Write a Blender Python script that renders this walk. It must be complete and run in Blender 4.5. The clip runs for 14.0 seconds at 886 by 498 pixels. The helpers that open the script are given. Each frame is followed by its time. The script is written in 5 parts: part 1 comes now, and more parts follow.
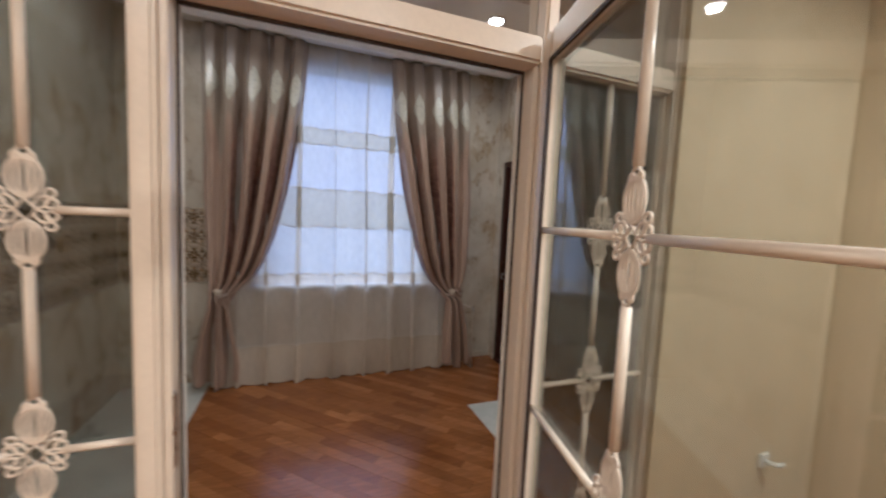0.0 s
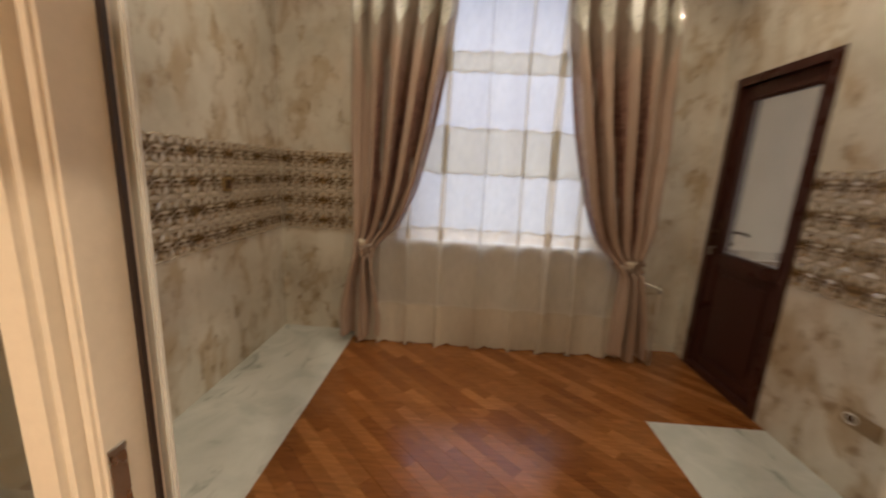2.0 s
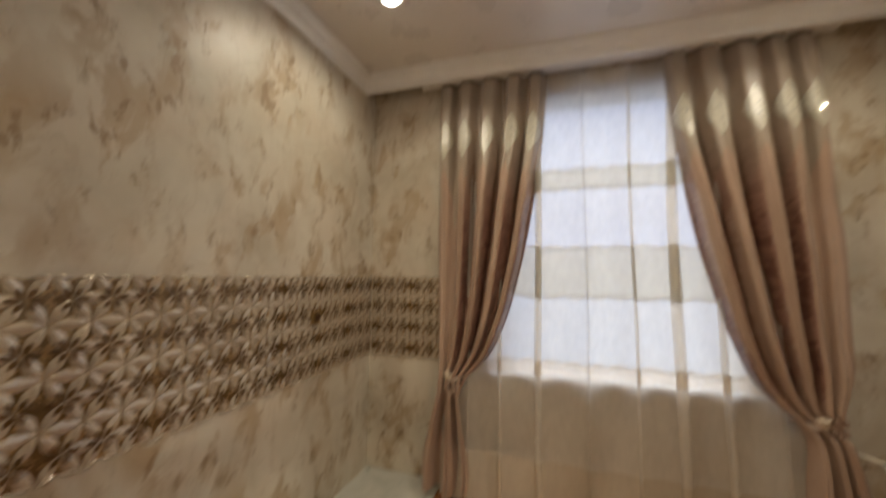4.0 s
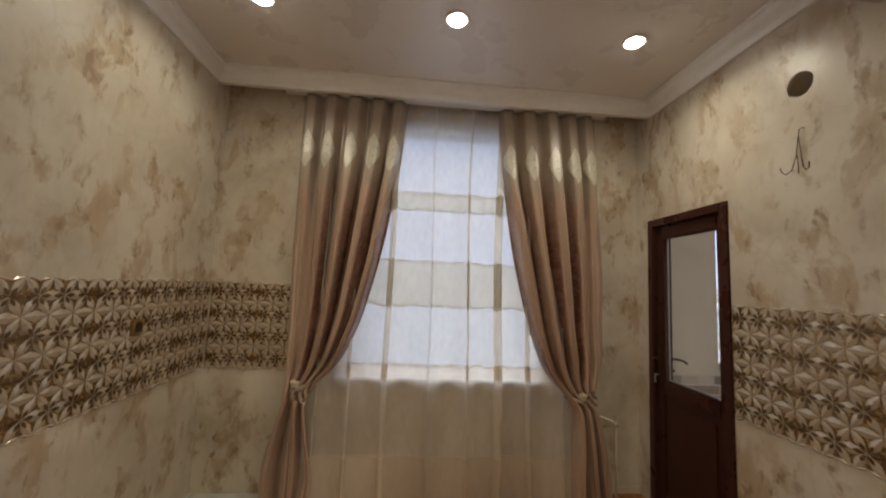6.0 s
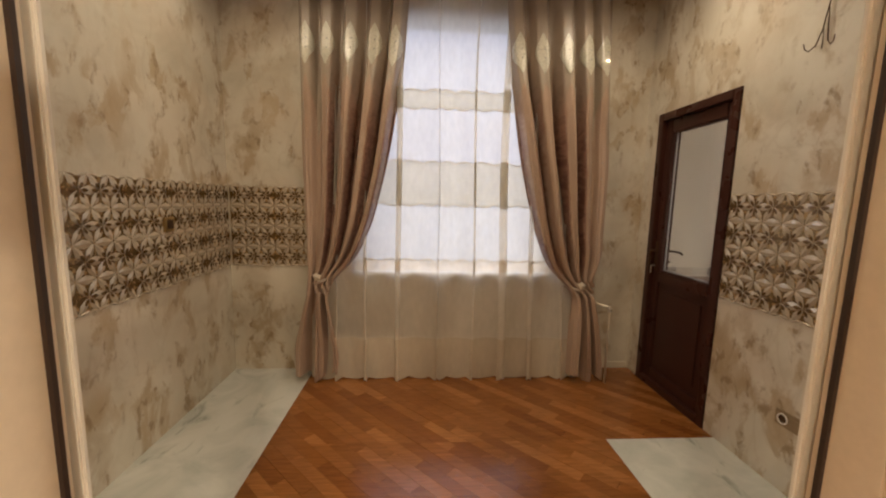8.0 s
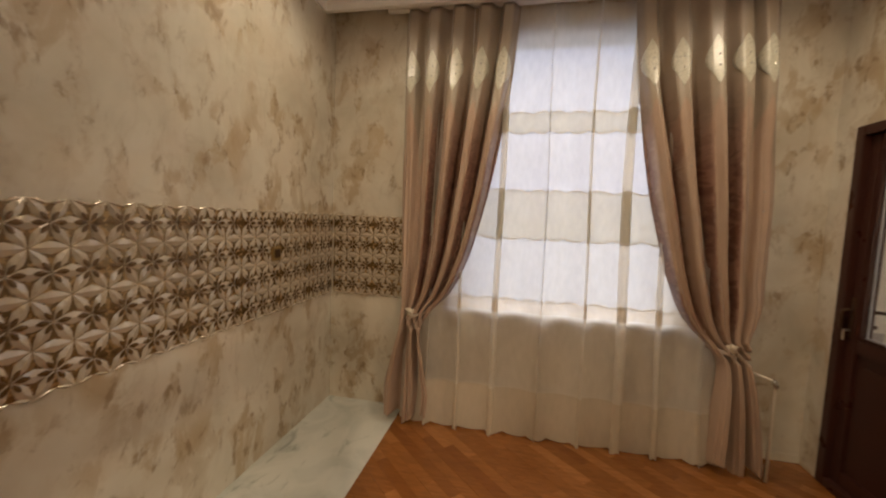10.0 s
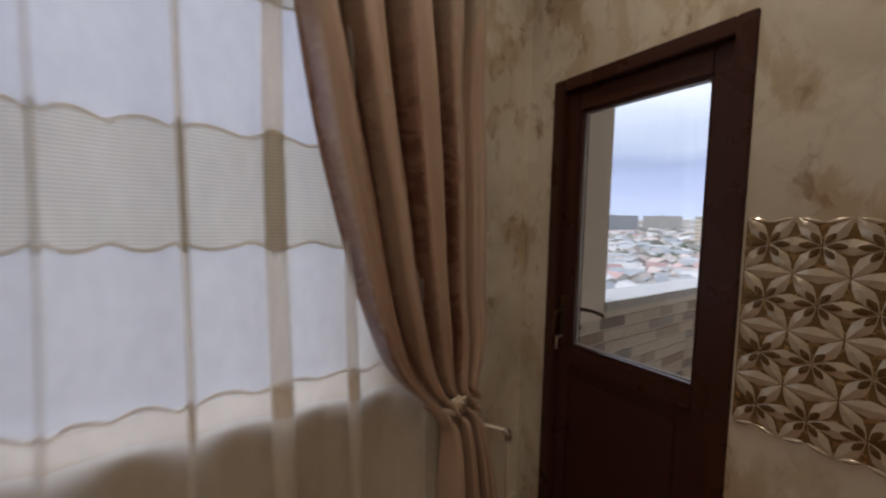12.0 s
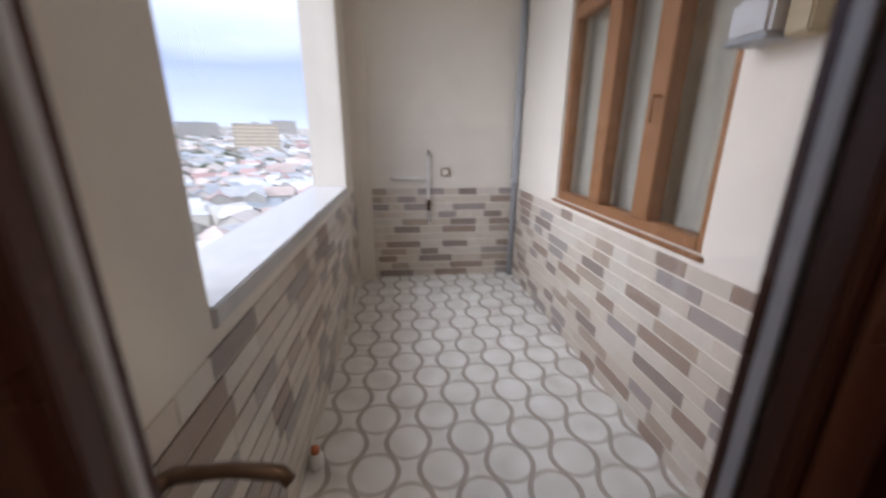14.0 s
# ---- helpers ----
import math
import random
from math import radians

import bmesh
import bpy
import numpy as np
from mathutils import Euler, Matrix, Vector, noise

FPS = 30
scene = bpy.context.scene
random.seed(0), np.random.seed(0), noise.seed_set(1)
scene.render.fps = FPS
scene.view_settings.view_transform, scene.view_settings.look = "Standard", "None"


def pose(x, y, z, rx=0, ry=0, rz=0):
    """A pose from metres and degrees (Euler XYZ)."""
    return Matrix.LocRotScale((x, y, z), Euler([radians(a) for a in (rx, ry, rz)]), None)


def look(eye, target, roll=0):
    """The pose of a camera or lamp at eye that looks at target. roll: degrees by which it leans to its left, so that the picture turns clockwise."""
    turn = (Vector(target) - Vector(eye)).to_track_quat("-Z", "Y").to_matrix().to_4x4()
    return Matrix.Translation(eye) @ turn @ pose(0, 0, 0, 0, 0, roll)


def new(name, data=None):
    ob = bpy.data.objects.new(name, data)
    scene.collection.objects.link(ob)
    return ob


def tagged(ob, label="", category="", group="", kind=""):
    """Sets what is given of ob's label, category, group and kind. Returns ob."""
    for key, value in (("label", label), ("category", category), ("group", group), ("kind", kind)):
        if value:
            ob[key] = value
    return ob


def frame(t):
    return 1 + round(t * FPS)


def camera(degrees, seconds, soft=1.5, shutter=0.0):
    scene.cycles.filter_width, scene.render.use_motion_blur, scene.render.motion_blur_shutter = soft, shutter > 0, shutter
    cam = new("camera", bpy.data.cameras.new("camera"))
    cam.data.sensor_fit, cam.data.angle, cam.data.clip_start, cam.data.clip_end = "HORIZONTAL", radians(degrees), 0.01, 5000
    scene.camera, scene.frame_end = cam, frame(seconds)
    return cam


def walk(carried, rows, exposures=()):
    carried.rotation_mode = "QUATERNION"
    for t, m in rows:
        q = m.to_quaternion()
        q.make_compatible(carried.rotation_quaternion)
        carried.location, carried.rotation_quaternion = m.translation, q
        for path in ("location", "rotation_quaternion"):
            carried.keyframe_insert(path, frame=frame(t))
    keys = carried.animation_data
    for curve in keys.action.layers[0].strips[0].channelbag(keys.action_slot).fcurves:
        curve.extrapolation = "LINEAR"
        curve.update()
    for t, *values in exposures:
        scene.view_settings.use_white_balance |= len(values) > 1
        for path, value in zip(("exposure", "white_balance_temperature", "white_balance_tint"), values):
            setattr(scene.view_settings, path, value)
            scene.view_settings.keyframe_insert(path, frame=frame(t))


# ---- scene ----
cam = camera(100.0, 14.0, soft=2.1, shutter=0.5)
PATH = [
    (0, (-1.929, -3.594, 1.48), (-1.232, -1.726, 1.321), 2.6),
    (0.3, (-1.911, -3.57, 1.478), (-1.069, -1.766, 1.295), 5.0),
    (0.5, (-1.905, -3.545, 1.457), (-1.122, -1.719, 1.228), 4.8),
    (0.8, (-1.925, -3.465, 1.439), (-1.494, -1.534, 1.143), 2.9),
    (1, (-1.948, -3.365, 1.431), (-1.584, -1.425, 1.11), 3.2),
    (1.3, (-1.951, -3.23, 1.447), (-1.599, -1.282, 1.159), 3.0),
    (1.5, (-1.963, -3.142, 1.415), (-1.582, -1.196, 1.151), 2.7),
    (2, (-1.849, -2.972, 1.375), (-1.926, -1.018, 0.967), 3.1),
    (2.5, (-1.782, -2.806, 1.41), (-2.387, -0.969, 0.9), 1.8),
    (3, (-1.781, -2.747, 1.425), (-2.587, -0.951, 1.07), 0.6),
    (3.5, (-1.868, -2.678, 1.465), (-2.598, -0.848, 1.368), 0.3),
    (4, (-1.82, -2.699, 1.502), (-2.436, -0.801, 1.639), 0.8),
    (4.2, (-1.814, -2.716, 1.527), (-2.277, -0.803, 1.883), 0.6),
    (6.3, (-1.832, -2.908, 1.515), (-1.658, -0.932, 1.615), 2.7),
    (6.5, (-1.840, -2.922, 1.500), (-1.660, -0.946, 1.513), 2.6),
    (7, (-1.825, -2.984, 1.435), (-1.669, -1.003, 1.241), 0.8),
    (7.2, (-1.813, -2.992, 1.400), (-1.665, -1.019, 1.121), 1.0),
    (9.5, (-1.850, -2.904, 1.400), (-1.861, -0.912, 1.238), 1.5),
    (10, (-1.853, -2.722, 1.467), (-2.246, -0.767, 1.315), 2.4),
    (10.5, (-1.839, -2.413, 1.445), (-2.241, -0.465, 1.236), 1.0),
    (11, (-1.676, -2.094, 1.433), (-1.844, -0.11, 1.238), -0.1),
    (11.5, (-1.55, -1.698, 1.43), (-1.0, 0.221, 1.314), 0.2),
    (12, (-1.375, -1.323, 1.447), (-0.27, 0.338, 1.309), 1.3),
    (12.5, (-1.136, -1.019, 1.431), (0.289, 0.372, 1.246), 0.6),
    (13, (-0.801, -0.684, 1.413), (1.035, 0.041, 1.088), 2.9),
    (13.5, (-0.463, -0.568, 1.388), (1.461, -0.143, 1.046), -1.0),
    (13.8, (-0.274, -0.519, 1.390), (1.667, -0.500, 0.917), 1.0),
    (14, (-0.168, -0.478, 1.374), (1.736, -0.684, 0.797), 0.3),
]
# the clip's camera opens up and shifts its white balance on the way: seconds, stops, kelvin, tint
EXPOSURES = [(0.0, 0.45, 4900, 11), (0.6, 0.50, 5350, 11), (1.0, 0.63, 5700, 11), (1.5, 0.52, 5950, 10), (2.5, 0.58, 6500, 11), (4.2, 0.68, 6150, 7), (6.4, 0.35, 6050, 7), (7.0, 0.62, 6450, 11), (9.5, 0.74, 6800, 11),
             (10.5, 0.52, 6800, 11), (11.2, 0.42, 6450, 11), (11.55, 0.30, 6250, 11), (12.0, -0.16, 5950, 12), (12.6, -0.12, 6050, 13), (13.1, 0.52, 6250, 12), (13.6, 0.38, 5900, 12), (14.0, 0.30, 5750, 14)]
walk(cam, [(t, look(eye, target, roll)) for t, eye, target, roll in PATH], EXPOSURES)

# ---- world and lights ----
world = bpy.data.worlds.new("overcast_sky")
scene.world = world
world.use_nodes = True
wn, wl = world.node_tree.nodes, world.node_tree.links
wn.clear()
w_out = wn.new("ShaderNodeOutputWorld")
w_bg = wn.new("ShaderNodeBackground")
w_sky = wn.new("ShaderNodeTexSky")
w_sky.sky_type = "NISHITA"
w_sky.sun_disc = False
w_sky.sun_elevation = radians(34)
w_sky.sun_rotation = radians(-14)
w_sky.air_density, w_sky.dust_density = 1.0, 2.0
w_tc = wn.new("ShaderNodeTexCoord")
w_map = wn.new("ShaderNodeMapping")
w_map.inputs["Scale"].default_value = (1.2, 1.2, 7.0)
w_noise = wn.new("ShaderNodeTexNoise")
w_noise.inputs["Scale"].default_value = 1.7
w_noise.inputs["Detail"].default_value = 5.0
w_ramp = wn.new("ShaderNodeValToRGB")
# cloud: pale at the horizon, a slate layer above it, bright overhead
w_sep = wn.new("ShaderNodeSeparateXYZ")
w_lift = wn.new("ShaderNodeMath")
w_lift.operation = "MULTIPLY_ADD"
w_lift.inputs[1].default_value = 0.16
w_add = wn.new("ShaderNodeMath")
w_add.operation = "ADD"
w_add.inputs[1].default_value = -0.08
CLOUDS = [(0.0, (6.6, 7.4, 8.7)), (0.07, (5.4, 6.0, 8.2)), (0.15, (3.9, 4.5, 6.3)), (0.21, (6.2, 6.7, 7.9)), (0.29, (9.2, 9.5, 10.0))]
while len(w_ramp.color_ramp.elements) < len(CLOUDS):
    w_ramp.color_ramp.elements.new(0.5)
for e, (p, c) in zip(w_ramp.color_ramp.elements, CLOUDS):
    e.position, e.color = p, (*c, 1)
w_mix = wn.new("ShaderNodeMixRGB")
w_mix.inputs["Fac"].default_value = 0.9
wl.new(w_tc.outputs["Generated"], w_map.inputs["Vector"])
wl.new(w_map.outputs["Vector"], w_noise.inputs["Vector"])
wl.new(w_tc.outputs["Generated"], w_sep.inputs["Vector"])
wl.new(w_noise.outputs["Fac"], w_lift.inputs[0])
wl.new(w_sep.outputs["Z"], w_lift.inputs[2])
wl.new(w_lift.outputs[0], w_add.inputs[0])
wl.new(w_add.outputs[0], w_ramp.inputs["Fac"])
wl.new(w_sky.outputs["Color"], w_mix.inputs["Color1"])
wl.new(w_ramp.outputs["Color"], w_mix.inputs["Color2"])
wl.new(w_mix.outputs["Color"], w_bg.inputs["Color"])
w_bg.inputs["Strength"].default_value = 0.15
wl.new(w_bg.outputs["Background"], w_out.inputs["Surface"])

sun = new("sun", bpy.data.lights.new("sun", "SUN"))
sun.data.energy, sun.data.angle, sun.data.color = 4.1, radians(75), (1.0, 0.98, 0.95)
sun.matrix_world = look((0, 0, 60), (10, -40, 32))

WINDOW_WATTS, LAMP_WATTS = 1.7, 4.5
LAMP_COLOUR = (1.0, 0.83, 0.59)


def area_lamp(name, m, sx, sy, watts, colour, shape="RECTANGLE", spread=180):
    data = bpy.data.lights.new(name, "AREA")
    data.shape, data.size, data.size_y, data.energy, data.color = shape, sx, sy, watts, colour
    data.spread = radians(spread)
    lamp = new(name, data)
    lamp.matrix_world = m
    return lamp


# daylight in the kitchen window's opening
area_lamp("window_daylight", look((-1.56, 0.035, 1.83), (-1.56, -2, 1.83)), 1.42, 1.90, WINDOW_WATTS, (0.56, 0.72, 1.0))
LAMPS = [(-2.72, -0.92), (-1.64, -0.90), (-0.55, -0.86)]
for lx, ly in LAMPS:
    area_lamp("downlight_lamp", look((lx, ly, 3.018), (lx, ly + 0.001, 0)), 0.09, 0.09, LAMP_WATTS, LAMP_COLOUR, "DISK", 150)
HALL_LAMPS = [(-2.60, -4.3, 14.0), (-1.55, -4.65, 25.0), (-0.25, -3.9, 34.0)]
for lx, ly, watts in HALL_LAMPS:
    area_lamp("hall_lamp", look((lx, ly, 2.698), (lx, ly + 0.001, 0)), 0.10, 0.10, watts, LAMP_COLOUR, "DISK", 165)


# ---- materials ----
def material(name, colour=(0.8, 0.8, 0.8), rough=0.5, metal=0.0, spec=0.5):
    m = bpy.data.materials.new(name)
    m.use_nodes = True
    b = m.node_tree.nodes["Principled BSDF"]
    b.inputs["Base Color"].default_value = (*colour, 1)
    b.inputs["Roughness"].default_value = rough
    b.inputs["Metallic"].default_value = metal
    b.inputs["Specular IOR Level"].default_value = spec
    return m


def node(m, kind, **values):
    n = m.node_tree.nodes.new(kind)
    for key, v in values.items():
        n.inputs[key.replace("_", " ")].default_value = v
    return n


def link(m, a, b):
    m.node_tree.links.new(a, b)


def principled(m):
    return m.node_tree.nodes["Principled BSDF"]


def position(m, scale=(1, 1, 1), turn=(0, 0, 0)):
    g = m.node_tree.nodes.new("ShaderNodeNewGeometry")
    mp = node(m, "ShaderNodeMapping", Scale=scale, Rotation=turn)
    link(m, g.outputs["Position"], mp.inputs["Vector"])
    return mp.outputs["Vector"]


def ramp(m, source, stops):
    r = m.node_tree.nodes.new("ShaderNodeValToRGB")
    while len(r.color_ramp.elements) < len(stops):
        r.color_ramp.elements.new(0.5)
    for e, (p, c) in zip(r.color_ramp.elements, stops):
        e.position, e.color = p, (*c, 1)
    link(m, source, r.inputs["Fac"])
    return r.outputs["Color"]


def mix(m, fac, a, b, mode="MIX"):
    n = m.node_tree.nodes.new("ShaderNodeMixRGB")
    n.blend_type = mode
    for socket, v in ((n.inputs["Fac"], fac), (n.inputs["Color1"], a), (n.inputs["Color2"], b)):
        if hasattr(v, "is_output"):
            link(m, v, socket)
        elif isinstance(v, (int, float)):
            socket.default_value = v
        else:
            socket.default_value = (*v, 1)
    return n.outputs["Color"]


def math_node(m, op, a, b=0.0):
    n = m.node_tree.nodes.new("ShaderNodeMath")
    n.operation = op
    for socket, v in zip(n.inputs, (a, b)):
        if hasattr(v, "is_output"):
            link(m, v, socket)
        else:
            socket.default_value = v
    return n.outputs[0]


def bump(m, height, strength=0.1, distance=0.01):
    n = node(m, "ShaderNodeBump", Strength=strength, Distance=distance)
    link(m, height, n.inputs["Height"])
    link(m, n.outputs["Normal"], principled(m).inputs["Normal"])


def noise_tex(m, vector, scale, detail=4.0, rough=0.55, warp=0.0):
    n = node(m, "ShaderNodeTexNoise", Scale=scale, Detail=detail, Roughness=rough, Distortion=warp)
    link(m, vector, n.inputs["Vector"])
    return n.outputs["Fac"]


def flecked(name, colour, rough, amount=0.12, scale=14.0, metal=0.0, relief=0.05):
    """A plain surface with cloudy tone, fine grain and uneven gloss."""
    m = material(name, colour, rough, metal)
    p = position(m)
    big, fine = noise_tex(m, p, scale, 5), noise_tex(m, p, scale * 14, 3)
    both = math_node(m, "ADD", math_node(m, "MULTIPLY", big, 0.6), math_node(m, "MULTIPLY", fine, 0.4))
    dark = tuple(c * (1 - amount) for c in colour)
    light = tuple(min(1, c * (1 + amount)) for c in colour)
    link(m, ramp(m, both, [(0.35, dark), (0.65, light)]), principled(m).inputs["Base Color"])
    link(m, ramp(m, big, [(0.3, (rough * 0.8,) * 3), (0.7, (min(1, rough * 1.2),) * 3)]), principled(m).inputs["Roughness"])
    bump(m, fine, relief, 0.004)
    return m


def wall_tile_material():
    """Glazed beige onyx wall tile: soft clouds, diagonal brown wisps and faint outlines."""
    m = material("beige_onyx_wall_tile", (0.6, 0.52, 0.4), 0.30)
    p = position(m)
    slant = position(m, (1.0, 1.0, 0.62), (0.5, 0.45, 0.0))
    cloud = noise_tex(m, p, 1.9, 5, 0.55, 0.5)
    base = ramp(m, cloud, [(0.32, (0.49, 0.445, 0.36)), (0.50, (0.61, 0.565, 0.475)), (0.66, (0.68, 0.635, 0.545))])
    warm = ramp(m, noise_tex(m, p, 3.6, 3, 0.5, 0.6), [(0.42, (0, 0, 0)), (0.68, (1, 1, 1))])
    base = mix(m, math_node(m, "MULTIPLY", warm, 0.30), base, (0.56, 0.44, 0.325))
    gate = ramp(m, noise_tex(m, p, 2.4, 2, 0.5, 0.4), [(0.38, (0.25, 0.25, 0.25)), (0.55, (1, 1, 1))])
    blotch = noise_tex(m, slant, 6.8, 5, 0.57, 0.35)
    patch = ramp(m, blotch, [(0.50, (0, 0, 0)), (0.57, (0.75, 0.75, 0.75)), (0.66, (1, 1, 1))])
    wisp = noise_tex(m, slant, 15.0, 4, 0.6, 0.4)
    fleck = ramp(m, wisp, [(0.55, (0, 0, 0)), (0.63, (1, 1, 1))])
    both = math_node(m, "MULTIPLY", fleck, ramp(m, blotch, [(0.44, (0, 0, 0)), (0.54, (1, 1, 1))]))
    line = math_node(m, "ABSOLUTE", math_node(m, "SUBTRACT", noise_tex(m, slant, 3.4, 4, 0.55, 0.5), 0.5))
    vein = ramp(m, line, [(0.0, (1, 1, 1)), (0.018, (0.4, 0.4, 0.4)), (0.04, (0, 0, 0))])
    c = mix(m, math_node(m, "MULTIPLY", math_node(m, "MULTIPLY", patch, gate), 0.80), base, (0.405, 0.295, 0.17))
    c = mix(m, math_node(m, "MULTIPLY", math_node(m, "MULTIPLY", both, gate), 0.75), c, (0.27, 0.185, 0.105))
    c = mix(m, math_node(m, "MULTIPLY", math_node(m, "MULTIPLY", vein, gate), 0.18), c, (0.33, 0.24, 0.15))
    link(m, c, principled(m).inputs["Base Color"])
    link(m, ramp(m, cloud, [(0.3, (0.34,) * 3), (0.7, (0.46,) * 3)]), principled(m).inputs["Roughness"])
    bump(m, noise_tex(m, p, 9, 3), 0.05, 0.01)
    return m


def marble_floor_material():
    m = material("white_marble_floor_tile", (0.7, 0.7, 0.66), 0.12)
    p = position(m)
    cloud = noise_tex(m, p, 3.2, 5, 0.6, 0.8)
    base = ramp(m, cloud, [(0.3, (0.44, 0.45, 0.41)), (0.6, (0.58, 0.58, 0.53))])
    streak = noise_tex(m, position(m, (3.4, 1.6, 1), (0, 0, 0.5)), 1.9, 5, 0.6, 1.2)
    dark = ramp(m, streak, [(0.58, (0, 0, 0)), (0.70, (1, 1, 1))])
    link(m, mix(m, math_node(m, "MULTIPLY", dark, 0.6), base, (0.20, 0.22, 0.19)), principled(m).inputs["Base Color"])
    return m


def parquet_material():
    """Varnished reddish parquet; each strip has its own tone."""
    m = material("varnished_red_brown_parquet", (0.25, 0.10, 0.035), 0.18)
    info = m.node_tree.nodes.new("ShaderNodeObjectInfo")
    shade = ramp(m, info.outputs["Random"], [(0.0, (0.185, 0.062, 0.015)), (0.3, (0.225, 0.080, 0.020)), (0.6, (0.26, 0.097, 0.026)), (0.85, (0.32, 0.130, 0.038)), (1.0, (0.21, 0.072, 0.018))])
    off = m.node_tree.nodes.new("ShaderNodeVectorMath")
    off.operation = "ADD"
    link(m, position(m, (2.2, 26, 6), (0, 0, radians(45))), off.inputs[0])
    link(m, math_node(m, "MULTIPLY", info.outputs["Random"], 90.0), off.inputs[1])
    grain = noise_tex(m, off.outputs[0], 3.0, 6, 0.65, 0.5)
    c = mix(m, 0.55, shade, ramp(m, grain, [(0.3, (0.45, 0.45, 0.45)), (0.7, (1.35, 1.35, 1.35))]), "MULTIPLY")
    link(m, c, principled(m).inputs["Base Color"])
    wear = noise_tex(m, position(m), 5.0, 4)
    link(m, ramp(m, wear, [(0.3, (0.13,) * 3), (0.7, (0.26,) * 3)]), principled(m).inputs["Roughness"])
    bump(m, grain, 0.04, 0.002)
    return m


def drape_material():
    """Satin drape: grey-taupe head, arched taupe columns below it, and pleat-valley shade painted between them as
    rose-brown damask columns.
    """
    m = material("taupe_satin_drape", (0.4, 0.3, 0.25), 0.34)
    uv = m.node_tree.nodes.new("ShaderNodeUVMap")
    sep = m.node_tree.nodes.new("ShaderNodeSeparateXYZ")
    link(m, uv.outputs["UV"], sep.inputs["Vector"])
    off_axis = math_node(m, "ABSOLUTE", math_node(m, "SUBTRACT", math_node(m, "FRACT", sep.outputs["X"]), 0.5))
    # each taupe column ends in an arch under the oval
    edge = math_node(m, "SUBTRACT", 2.27, math_node(m, "MULTIPLY", math_node(m, "POWER", math_node(m, "MULTIPLY", off_axis, 2.6), 1.7), 0.30))
    head = ramp(m, math_node(m, "ADD", math_node(m, "MULTIPLY", math_node(m, "SUBTRACT", sep.outputs["Y"], edge), 12.0), 0.5), [(0.3, (0, 0, 0)), (0.7, (1, 1, 1))])
    weave = node(m, "ShaderNodeTexNoise", Scale=1.0, Detail=4.0)
    mp = node(m, "ShaderNodeMapping", Scale=(60, 700, 1))
    link(m, uv.outputs["UV"], mp.inputs["Vector"])
    link(m, mp.outputs["Vector"], weave.inputs["Vector"])
    mq = node(m, "ShaderNodeMapping", Scale=(2.6, 7.0, 1))
    link(m, uv.outputs["UV"], mq.inputs["Vector"])
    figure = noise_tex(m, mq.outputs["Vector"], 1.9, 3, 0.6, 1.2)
    tone = noise_tex(m, position(m), 8.0, 5)
    a = mix(m, tone, (0.36, 0.25, 0.19), (0.45, 0.33, 0.255))
    b = mix(m, tone, (0.300, 0.245, 0.190), (0.38, 0.32, 0.255))
    # shade of the pleat valleys, painted in as a broken rose-brown figure
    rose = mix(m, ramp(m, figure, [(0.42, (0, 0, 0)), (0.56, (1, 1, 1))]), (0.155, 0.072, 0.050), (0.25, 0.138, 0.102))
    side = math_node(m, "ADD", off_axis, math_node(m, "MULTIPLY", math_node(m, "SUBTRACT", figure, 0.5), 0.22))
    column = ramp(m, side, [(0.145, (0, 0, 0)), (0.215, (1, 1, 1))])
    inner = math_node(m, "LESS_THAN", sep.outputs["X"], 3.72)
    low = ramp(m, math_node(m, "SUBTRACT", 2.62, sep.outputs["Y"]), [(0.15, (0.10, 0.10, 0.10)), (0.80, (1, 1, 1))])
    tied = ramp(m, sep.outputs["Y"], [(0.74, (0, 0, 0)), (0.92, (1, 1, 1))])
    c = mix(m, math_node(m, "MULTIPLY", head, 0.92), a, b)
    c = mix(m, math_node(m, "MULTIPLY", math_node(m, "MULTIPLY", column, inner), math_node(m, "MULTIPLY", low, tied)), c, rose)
    c = mix(m, 0.35, c, ramp(m, weave.outputs["Fac"], [(0.3, (0.6,) * 3), (0.7, (1.3,) * 3)]), "MULTIPLY")
    link(m, c, principled(m).inputs["Base Color"])
    principled(m).inputs["Sheen Weight"].default_value = 0.1
    principled(m).inputs["Sheen Roughness"].default_value = 0.4
    bump(m, weave.outputs["Fac"], 0.08, 0.002)
    return m


